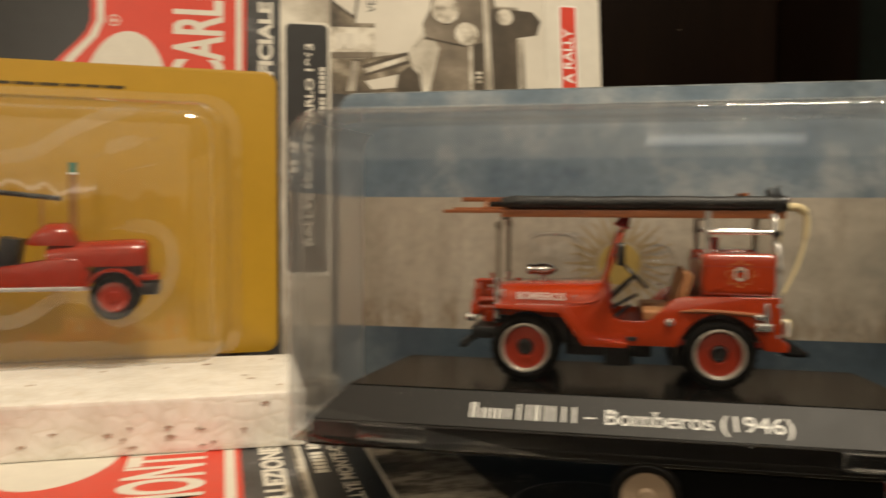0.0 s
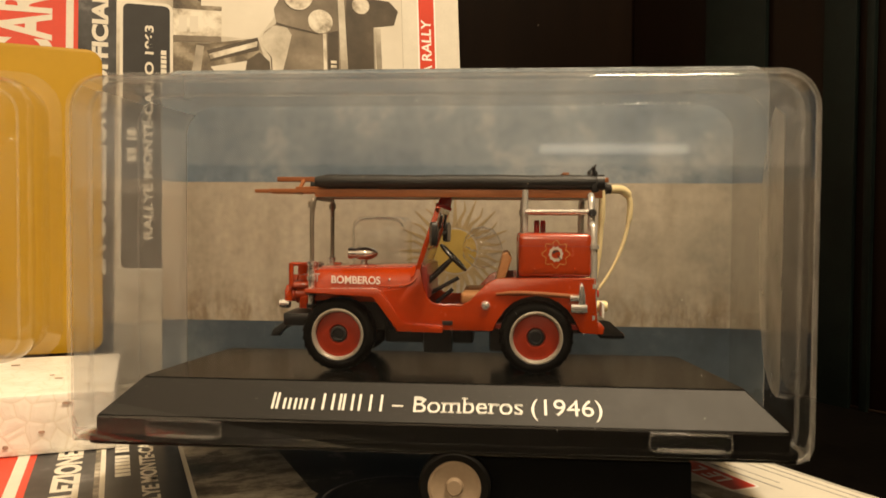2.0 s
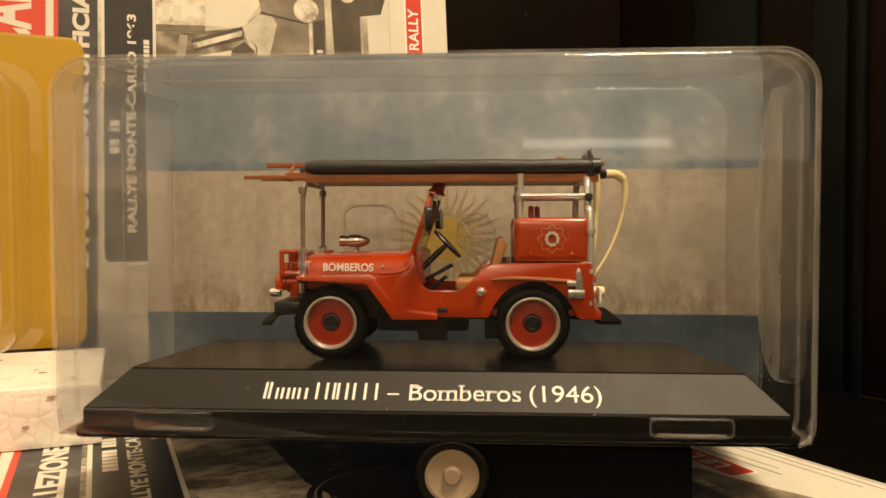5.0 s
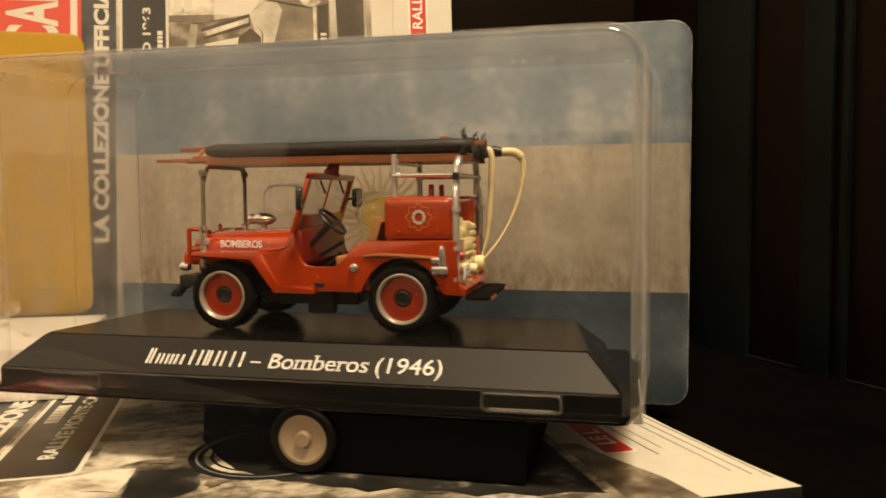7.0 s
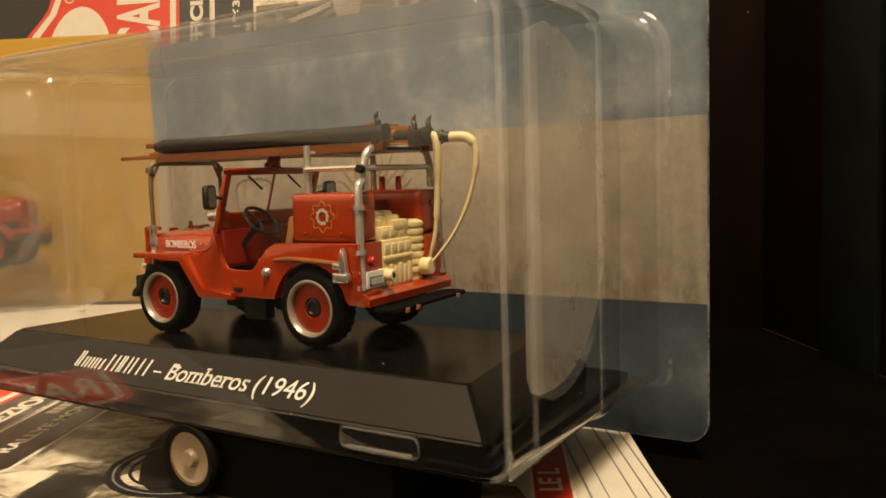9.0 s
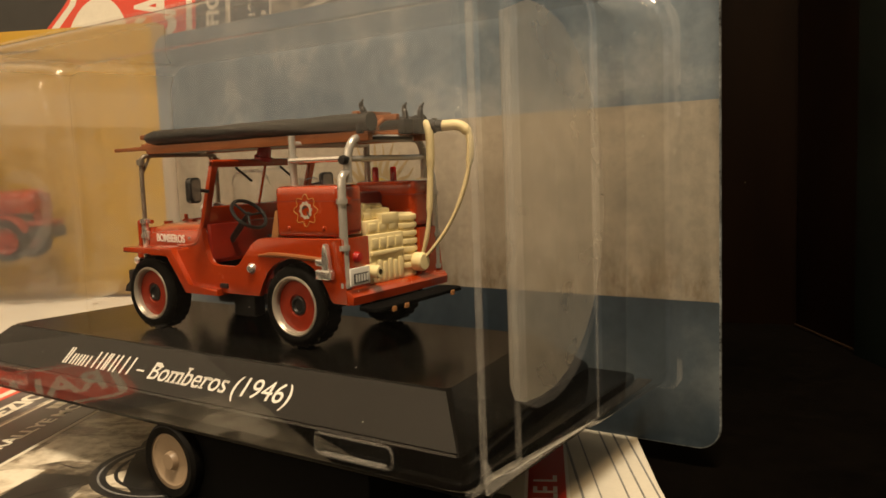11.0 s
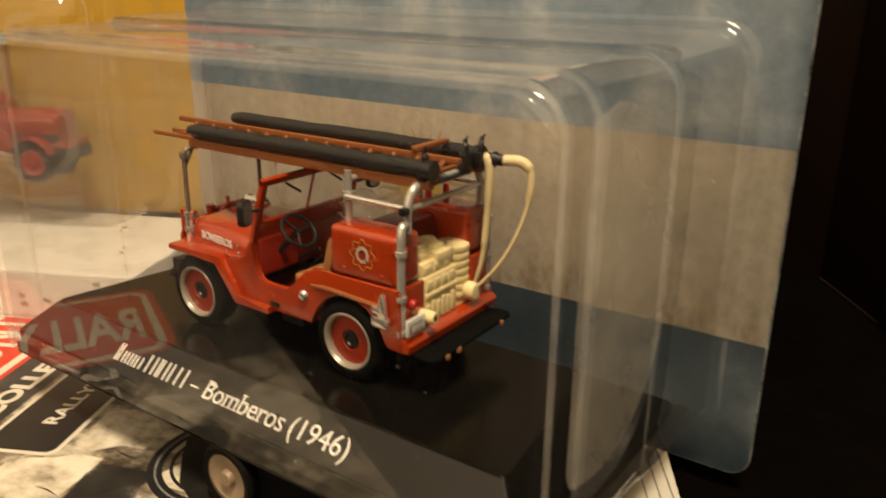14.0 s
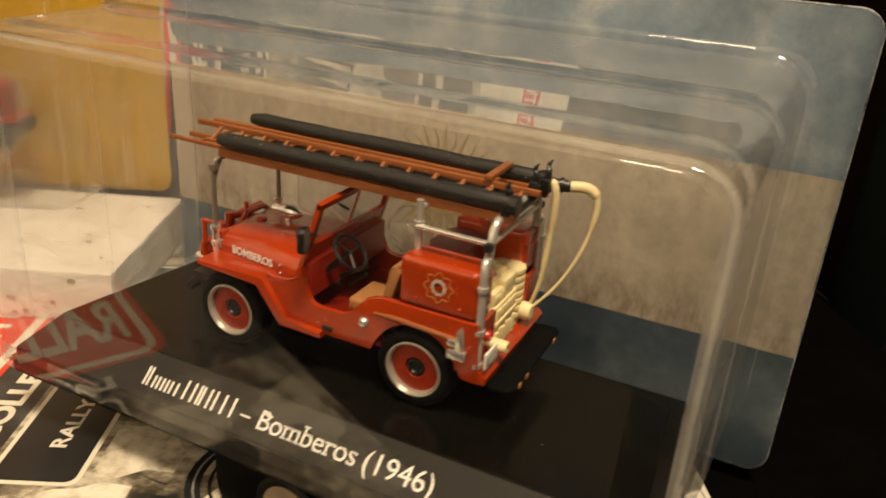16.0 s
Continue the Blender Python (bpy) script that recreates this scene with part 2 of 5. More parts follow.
def rock_photo():
    """Press photograph of pale broken stone with soft grey hollows and a few black cracks."""
    m, t, b = nodes_of("press_photo")
    co = t.nodes.new("ShaderNodeTexCoord")
    bend = noise_node(t, 55, 5, 0.6)
    warp = t.nodes.new("ShaderNodeMix")
    warp.data_type = "VECTOR"
    warp.inputs[0].default_value = 0.03
    t.links.new(co.outputs["Object"], warp.inputs[4])
    t.links.new(bend.outputs[1], warp.inputs[5])
    tone = noise_node(t, 62, 14, 0.72, (0.7, 1.3, 1))
    r = ramp_node(t, tone.outputs[0], [(0.33, (0.012, 0.012, 0.010)), (0.41, (0.07, 0.06, 0.045)), (0.48, (0.20, 0.17, 0.13)), (0.54, (0.44, 0.40, 0.32)), (0.66, (0.62, 0.58, 0.49))])
    v = t.nodes.new("ShaderNodeTexVoronoi")
    v.inputs["Scale"].default_value = 190
    t.links.new(warp.outputs[1], v.inputs["Vector"])
    facet = ramp_node(t, v.outputs["Color"], [(0.15, (0.42, 0.39, 0.34)), (0.55, (1, 1, 1))])
    mul = t.nodes.new("ShaderNodeMix")
    mul.data_type, mul.blend_type = "RGBA", "MULTIPLY"
    some = noise_node(t, 22, 3, 0.5)
    where = ramp_node(t, some.outputs[0], [(0.36, (0, 0, 0)), (0.5, (1, 1, 1))])
    t.links.new(where.outputs[0], mul.inputs[0])
    t.links.new(r.outputs[0], mul.inputs[6])
    t.links.new(facet.outputs[0], mul.inputs[7])
    t.links.new(mul.outputs[2], b.inputs["Base Color"])
    b.inputs["Roughness"].default_value = 0.35
    return m


photo_dark = rock_photo()
photo_grey = photo_print("press_photo_soft", 18, [(0.30, (0.10, 0.085, 0.065)), (0.48, (0.38, 0.34, 0.27)), (0.62, (0.70, 0.66, 0.56))])
photo_pale = photo_print("press_photo_sky", 14, [(0.30, (0.54, 0.50, 0.42)), (0.60, (0.67, 0.63, 0.54))])
car_tone = photo_print("press_photo_car", 40, [(0.32, (0.10, 0.08, 0.055)), (0.55, (0.20, 0.165, 0.12)), (0.72, (0.34, 0.30, 0.23))])
photo_umber = photo_print("press_photo_umber", 90, [(0.34, (0.045, 0.034, 0.022)), (0.50, (0.15, 0.12, 0.08)), (0.70, (0.42, 0.37, 0.28))])
car_dark = photo_print("press_photo_car_dark", 45, [(0.32, (0.030, 0.022, 0.014)), (0.60, (0.075, 0.058, 0.038)), (0.78, (0.14, 0.11, 0.08))])
photo_lamp = photo_print("press_photo_lamp", 120, [(0.36, (0.22, 0.19, 0.14)), (0.47, (0.52, 0.47, 0.38)), (0.60, (0.70, 0.66, 0.56))])
photo_gloom = photo_print("press_photo_gloom", 75, [(0.42, (0.010, 0.010, 0.009)), (0.60, (0.028, 0.026, 0.023)), (0.70, (0.24, 0.22, 0.19))], detail=12)
band_grey = photo_print("press_photo_band", 60, [(0.40, (0.018, 0.018, 0.018)), (0.58, (0.05, 0.05, 0.052)), (0.75, (0.22, 0.22, 0.22))])


def add_dust(m, scale, size, colour):
    """Sparse pale dust grains on a dark surface."""
    t = m.node_tree
    b = t.nodes["Principled BSDF"]
    co = t.nodes.new("ShaderNodeTexCoord")
    v = t.nodes.new("ShaderNodeTexVoronoi")
    v.inputs["Scale"].default_value = scale
    t.links.new(co.outputs["Object"], v.inputs["Vector"])
    near = t.nodes.new("ShaderNodeMath")
    near.operation = "LESS_THAN"
    near.inputs[1].default_value = size
    t.links.new(v.outputs["Distance"], near.inputs[0])
    patch = noise_node(t, 55, 3, 0.6)
    some = t.nodes.new("ShaderNodeMath")
    some.operation = "GREATER_THAN"
    some.inputs[1].default_value = 0.53
    t.links.new(patch.outputs[0], some.inputs[0])
    both = t.nodes.new("ShaderNodeMath")
    both.operation = "MULTIPLY"
    t.links.new(near.outputs[0], both.inputs[0])
    t.links.new(some.outputs[0], both.inputs[1])
    mix = t.nodes.new("ShaderNodeMix")
    mix.data_type = "RGBA"
    mix.inputs[7].default_value = (*colour, 1)
    t.links.new(both.outputs[0], mix.inputs[0])
    t.links.new(b.inputs["Base Color"].links[0].from_socket, mix.inputs[6])
    t.links.new(mix.outputs[2], b.inputs["Base Color"])


add_dust(base_plastic, 620, 0.042, (0.20, 0.18, 0.15))
add_dust(slope_grey, 620, 0.04, (0.14, 0.13, 0.11))
add_dust(hose_black, 600, 0.10, (0.22, 0.19, 0.15))
add_dust(dark_lacquer, 90, 0.035, (0.12, 0.10, 0.08))


def flag_print():
    """The flag on the backing card: cloudy blue, warm white, blue."""
    m, t, b = nodes_of("flag_print")
    co = t.nodes.new("ShaderNodeTexCoord")
    sep = t.nodes.new("ShaderNodeSeparateXYZ")
    t.links.new(co.outputs["Object"], sep.inputs[0])
    cloud = noise_node(t, 34, 7, 0.6)
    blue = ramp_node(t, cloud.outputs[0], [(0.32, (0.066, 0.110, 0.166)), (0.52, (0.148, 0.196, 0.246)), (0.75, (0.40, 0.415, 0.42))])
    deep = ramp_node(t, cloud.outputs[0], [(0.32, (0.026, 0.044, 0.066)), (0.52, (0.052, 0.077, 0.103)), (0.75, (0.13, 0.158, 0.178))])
    fine = noise_node(t, 60, 6, 0.65, (1, 1, 0.25))
    white = ramp_node(t, fine.outputs[0], [(0.28, (0.29, 0.25, 0.196)), (0.5, (0.392, 0.344, 0.274)), (0.72, (0.46, 0.412, 0.336))])
    town = noise_node(t, 150, 6, 0.7, (1, 1, 0.45))
    smudge = ramp_node(t, town.outputs[0], [(0.40, (0.62, 0.55, 0.47)), (0.55, (1, 1, 1))])
    low = t.nodes.new("ShaderNodeMapRange")
    low.inputs[1].default_value, low.inputs[2].default_value = 47 * MM, 36 * MM
    t.links.new(sep.outputs[2], low.inputs[0])
    dirty = t.nodes.new("ShaderNodeMix")
    dirty.data_type, dirty.blend_type = "RGBA", "MULTIPLY"
    t.links.new(low.outputs[0], dirty.inputs[0])
    t.links.new(white.outputs[0], dirty.inputs[6])
    t.links.new(smudge.outputs[0], dirty.inputs[7])
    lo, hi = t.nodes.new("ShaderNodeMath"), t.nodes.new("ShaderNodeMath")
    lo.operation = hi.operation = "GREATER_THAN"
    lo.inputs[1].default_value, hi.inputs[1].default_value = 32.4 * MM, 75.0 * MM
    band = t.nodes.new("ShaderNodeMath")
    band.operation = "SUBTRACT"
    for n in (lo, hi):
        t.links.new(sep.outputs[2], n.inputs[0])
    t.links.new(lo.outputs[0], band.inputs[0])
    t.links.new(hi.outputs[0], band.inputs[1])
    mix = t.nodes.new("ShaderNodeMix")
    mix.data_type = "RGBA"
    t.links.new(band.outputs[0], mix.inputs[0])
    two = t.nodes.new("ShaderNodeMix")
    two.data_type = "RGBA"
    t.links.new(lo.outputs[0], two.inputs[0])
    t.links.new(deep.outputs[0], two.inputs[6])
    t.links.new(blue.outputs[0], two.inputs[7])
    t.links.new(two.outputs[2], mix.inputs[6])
    t.links.new(dirty.outputs[2], mix.inputs[7])
    # light falling off to the right, painted into the card and broken by noise
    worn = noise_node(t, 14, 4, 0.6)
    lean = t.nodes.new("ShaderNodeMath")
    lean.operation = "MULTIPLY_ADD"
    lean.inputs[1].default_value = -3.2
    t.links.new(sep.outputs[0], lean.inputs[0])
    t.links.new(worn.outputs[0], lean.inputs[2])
    right_shade = ramp_node(t, lean.outputs[0], [(0.2, (0.58, 0.60, 0.61)), (0.34, (0.94, 0.94, 0.94)), (0.48, (1, 1, 1))])
    grain = noise_node(t, 330, 5, 0.7)
    speck = ramp_node(t, grain.outputs[0], [(0.34, (0.86, 0.87, 0.88)), (0.5, (1, 1, 1)), (0.66, (1.12, 1.11, 1.10))])
    fined = t.nodes.new("ShaderNodeMix")
    fined.data_type, fined.blend_type = "RGBA", "MULTIPLY"
    fined.inputs[0].default_value = 1.0
    t.links.new(mix.outputs[2], fined.inputs[6])
    t.links.new(speck.outputs[0], fined.inputs[7])
    shaded = t.nodes.new("ShaderNodeMix")
    shaded.data_type, shaded.blend_type = "RGBA", "MULTIPLY"
    shaded.inputs[0].default_value = 1.0
    t.links.new(fined.outputs[2], shaded.inputs[6])
    t.links.new(right_shade.outputs[0], shaded.inputs[7])
    t.links.new(shaded.outputs[2], b.inputs["Base Color"])
    b.inputs["Roughness"].default_value = 0.45
    return m


flag = flag_print()


# ---- building helpers; all sizes in millimetres ----
def thing(name, at, turn=(0, 0, 0), label="", category="", group="", kind=""):
    ob = new(name)
    ob.empty_display_size = 0.005
    ob.matrix_world = pose(at[0] * MM, at[1] * MM, at[2] * MM, *turn)
    return tagged(ob, label, category, group, kind)


def mesh_of(name, bm, material, smooth=40):
    bmesh.ops.recalc_face_normals(bm, faces=bm.faces)
    bmesh.ops.scale(bm, vec=(MM, MM, MM), verts=bm.verts)
    for f in bm.faces:
        f.smooth = smooth > 0
    if smooth:
        for e in bm.edges:
            if len(e.link_faces) == 2 and e.calc_face_angle(0) > radians(smooth):
                e.smooth = False
    me = bpy.data.meshes.new(name)
    bm.to_mesh(me)
    bm.free()
    me.materials.append(material)
    return me


def part(name, bm, material, parent, label="", smooth=40):
    ob = new(name, mesh_of(name, bm, material, smooth))
    ob.parent = parent
    return tagged(ob, label)


def alone(name, bm, material, at, turn=(0, 0, 0), smooth=40, **tags):
    ob = new(name, mesh_of(name, bm, material, smooth))
    ob.matrix_world = pose(at[0] * MM, at[1] * MM, at[2] * MM, *turn)
    return tagged(ob, **tags)


def box(x0, x1, y0, y1, z0, z1, bevel=0.0, seg=2, bm=None):
    bm = bm or bmesh.new()
    vs = [bm.verts.new((x, y, z)) for z in (z0, z1) for x, y in ((x0, y0), (x1, y0), (x1, y1), (x0, y1))]
    fs = [bm.faces.new([vs[i] for i in q]) for q in ((3, 2, 1, 0), (4, 5, 6, 7), (0, 1, 5, 4), (1, 2, 6, 5), (2, 3, 7, 6), (3, 0, 4, 7))]
    if bevel:
        es = list({e for f in fs for e in f.edges})
        bmesh.ops.bevel(bm, geom=es, offset=bevel, segments=seg, affect="EDGES", profile=0.6)
    return bm


def prism(points, a0, a1, axis="y", bevel=0.0, bm=None, seg=2):
    """A flat outline drawn out along an axis. points: (x, z) for y, (x, y) for z, (y, z) for x."""
    bm = bm or bmesh.new()
    put = {"y": lambda p, a: (p[0], a, p[1]), "z": lambda p, a: (p[0], p[1], a), "x": lambda p, a: (a, p[0], p[1])}[axis]
    lo, hi = [bm.verts.new(put(p, a0)) for p in points], [bm.verts.new(put(p, a1)) for p in points]
    n = len(points)
    caps = [bm.faces.new(lo), bm.faces.new(hi)]
    for i in range(n):
        bm.faces.new((lo[i], lo[(i + 1) % n], hi[(i + 1) % n], hi[i]))
    if bevel:
        es = list({e for f in caps for e in f.edges})
        bmesh.ops.bevel(bm, geom=es, offset=bevel, segments=seg, affect="EDGES", profile=0.6)
    bm.normal_update()
    bmesh.ops.triangulate(bm, faces=[f for f in bm.faces if len(f.verts) > 4], quad_method="BEAUTY", ngon_method="EAR_CLIP")
    return bm


def tube(points, r, sides=12, bm=None, bend=0, caps=True):
    """A round bar along a line of points; r a number or one for each point; bend rounds the corners."""
    bm = bm or bmesh.new()
    pts = [Vector(p) for p in points]
    rs = list(r) if hasattr(r, "__len__") else [r] * len(pts)
    if bend:
        for _ in range(bend):
            out, ro = [pts[0]], [rs[0]]
            for i in range(len(pts) - 1):
                out += [pts[i].lerp(pts[i + 1], 0.25), pts[i].lerp(pts[i + 1], 0.75)]
                ro += [rs[i], rs[i + 1]]
            pts, rs = out + [pts[-1]], ro + [rs[-1]]
    d = (pts[1] - pts[0]).normalized()
    side = d.orthogonal().normalized()
    rings = []
    for i, p in enumerate(pts):
        a, b = pts[max(0, i - 1)], pts[min(len(pts) - 1, i + 1)]
        dn = (b - a).normalized()
        side = (side - dn * side.dot(dn)).normalized()
        up = dn.cross(side)
        rings.append([bm.verts.new(p + (side * math.cos(k * math.tau / sides) + up * math.sin(k * math.tau / sides)) * rs[i]) for k in range(sides)])
    for q, w in zip(rings, rings[1:]):
        for k in range(sides):
            bm.faces.new((q[k], q[(k + 1) % sides], w[(k + 1) % sides], w[k]))
    if caps:
        bm.faces.new(rings[0]), bm.faces.new(rings[-1])
    return bm


def lathe(profile, centre=(0, 0, 0), axis="y", sides=32, bm=None):
    """Turns a profile of (radius, along) about an axis."""
    bm = bm or bmesh.new()
    rings = []
    for r, a in profile:
        ring = []
        for k in range(sides if r > 1e-6 else 1):
            c, s = r * math.cos(k * math.tau / sides), r * math.sin(k * math.tau / sides)
            v = {"y": (c, a, s), "z": (c, s, a), "x": (a, c, s)}[axis]
            ring.append(bm.verts.new(Vector(v) + Vector(centre)))
        rings.append(ring)
    for q, w in zip(rings, rings[1:]):
        for k in range(sides):
            vs = [q[k % len(q)], q[(k + 1) % len(q)], w[(k + 1) % len(w)], w[k % len(w)]]
            vs = [v for i, v in enumerate(vs) if v not in vs[:i]]
            if len(vs) > 2:
                bm.faces.new(vs)
    return bm


def round_rect(x0, x1, y0, y1, r, seg=6):
    pts = []
    for cx, cy, a in ((x1 - r, y1 - r, 0), (x0 + r, y1 - r, 90), (x0 + r, y0 + r, 180), (x1 - r, y0 + r, 270)):
        for k in range(seg + 1):
            b = radians(a + 90 * k / seg)
            pts.append((cx + r * math.cos(b), cy + r * math.sin(b)))
    return pts


def loft(rings, bm=None, close_first=False, close_last=True):
    bm = bm or bmesh.new()
    rows = [[bm.verts.new(p) for p in ring] for ring in rings]
    n = len(rows[0])
    for q, w in zip(rows, rows[1:]):
        for k in range(n):
            bm.faces.new((q[k], q[(k + 1) % n], w[(k + 1) % n], w[k]))
    if close_first:
        bm.faces.new(rows[0])
    if close_last:
        bm.faces.new(rows[-1])
    return bm


def lettering(name, words, size, material, parent, m, label="", width=None, depth=0.03, shear=0.0, bold=0.0, serif=0.0):
    """Words in the built-in font; size is the capital height in mm, m the pose in mm under the parent, width fits the line's length; serif: the reach of small feet on the stems."""
    cu = bpy.data.curves.new(name, "FONT")
    cu.body, cu.size, cu.extrude, cu.shear, cu.offset = words, size / 0.70, depth, shear, bold
    tmp = new("tmp", cu)
    dg = bpy.context.evaluated_depsgraph_get()
    me = bpy.data.meshes.new_from_object(tmp.evaluated_get(dg))
    bpy.data.objects.remove(tmp)
    xs = [v.co.x for v in me.vertices]
    fit = width / (max(xs) - min(xs)) if width else 1.0
    x0 = min(xs)
    if serif:
        feet = bmesh.new()
        feet.from_mesh(me)
        top = max(v.co.z for v in feet.verts)
        ends = []
        for e in feet.edges:
            p, q = e.verts[0].co, e.verts[1].co
            if min(p.z, q.z) > top - 1e-4 and abs(p.y - q.y) < 0.004 * size and 0.05 * size < abs(p.x - q.x) < 0.24 * size:
                ends.append((min(p.x, q.x), max(p.x, q.x), p.y))
        for a, b, y in ends:
            if abs(y) < 0.01 * size or y > 0.6 * size:
                low = y if abs(y) < 0.01 * size else y - 0.09 * size
                box(a - serif * size, b + serif * size, low, low + 0.09 * size, top - 2 * depth, top + 0.002, bm=feet)
        feet.to_mesh(me)
        feet.free()
    for v in me.vertices:
        v.co = m @ Vector(((v.co.x - x0) * fit, v.co.y, v.co.z)) * MM
    me.materials.clear()
    me.materials.append(material)
    ob = new(name, me)
    ob.parent = parent
    return tagged(ob, label)


def letter_bars(name, widths, size, gap, material, parent, m, width=None, depth=0.05, low=()):
    """Plain upright bars, one for each letter of writing that is not spelled out; low: which of them are small letters."""
    x, spans = 0.0, []
    for w in widths:
        if w > 0:
            spans.append((x, x + w))
        x += abs(w) + gap
    k = width / x if width else 1.0
    for n, (a, b) in enumerate(spans):
        bm = box(a * k, b * k, 0, size * (0.68 if n in low else 1.0), 0, depth)
        bm.transform(m)
        part(name, bm, material, parent, smooth=0)


def place(x, y, z, rx=0, ry=0, rz=0):
    return Matrix.LocRotScale((x, y, z), Euler([radians(a) for a in (rx, ry, rz)]), None)


# ---- setting: room, shelf, back panel, dark cabinet side ----
alone("floor", box(-760, 1300, -1500, 900, -880, -860), room_floor, (0, 0, 0), smooth=0, label="worn brown wooden room floor", category="floor", kind="structure")
alone("ceiling", box(-760, 1300, -1500, 900, 1640, 1660), room_paint, (0, 0, 0), smooth=0, label="plain unseen ceiling, kept dark to limit bounced light", category="ceiling", kind="structure")
alone("wall_south", box(-760, 1300, -1520, -1500, 245, 1640), upper_paint, (0, 0, 0), smooth=0, label="plain warm white painted wall", category="wall", kind="structure")
alone("wall_south_dimmer", box(-760, 1300, -1520, -1500, -860, 245), dimmer_brown, (0, 0, 0), smooth=0, label="dark unseen lower wall, added to dim reflections in the cover", category="wall", kind="structure")
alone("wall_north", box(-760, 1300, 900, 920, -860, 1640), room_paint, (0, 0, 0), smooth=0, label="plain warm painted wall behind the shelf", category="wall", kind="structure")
alone("wall_west", box(-760, -740, -1520, 920, 170, 1640), upper_paint, (0, 0, 0), smooth=0, label="plain warm white painted wall", category="wall", kind="structure")
alone("wall_west_dimmer", box(-760, -740, -1520, 920, -860, 170), dimmer_brown, (0, 0, 0), smooth=0, label="dark unseen lower wall, added to dim reflections in the cover", category="wall", kind="structure")
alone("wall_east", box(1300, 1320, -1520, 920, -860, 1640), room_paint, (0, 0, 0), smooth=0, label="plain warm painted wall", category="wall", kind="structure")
alone("shelf_board", box(-700, 420, -160, 500, -22, 0, bevel=2), shelf_dark, (0, 0, 40.5), smooth=30, label="scuffed near-black wooden shelf board", category="shelf", kind="structure")
alone("cabinet_body", box(-698, 418, -158, 498, -860, 18, bevel=2), dark_lacquer, (0, 0, 0), smooth=30, label="plain dark brown cabinet body under the shelf board", category="cabinet", kind="structure")
alone("back_panel", box(-560, 30, 0, 14, -40, 420, bevel=1), dark_lacquer, (82, 417, 40.6), (0, 0, 14), smooth=30, label="dark brown lacquered back panel of the cabinet", category="panel", kind="structure")
alone("cabinet_side", box(0, 480, 0, 18, -40, 420, bevel=1), dark_lacquer, (83, 415, 40.6), (0, 0, -55), smooth=30, label="dark brown lacquered cabinet side panel", category="panel", kind="structure")


side_m = bpy.data.objects["cabinet_side"]
part("trim", box(0, 480, -1.0, 0, 0, 1.0, 0.3), seam_brown, side_m, "worn brown seam along the shelf")
# upright dark teal strips on the cabinet side
for a, b, top in ((47, 78, 420), (104, 117, 420), (121, 124, 420)):
    part("board", box(a, b, -2.4, 0, -38, top, 0.4), teal_strip, side_m, "dark teal strip")


glow = bpy.data.materials.new("tube_glow")
glow.use_nodes = True
gb = glow.node_tree.nodes["Principled BSDF"]
gb.inputs["Emission Color"].default_value, gb.inputs["Emission Strength"].default_value = (1.0, 0.9, 0.72, 1), 2.6
tl = thing("strip_lamp", (262, -1498, 282), label="slim strip lamp glowing on the far wall", category="lamp")
part("tube", tube([(-165, 8, 0), (165, 8, 0)], 10, 14), glow, tl)
part("holder", box(-175, 175, -2, 2, -14, 14, 2), white_print, tl)


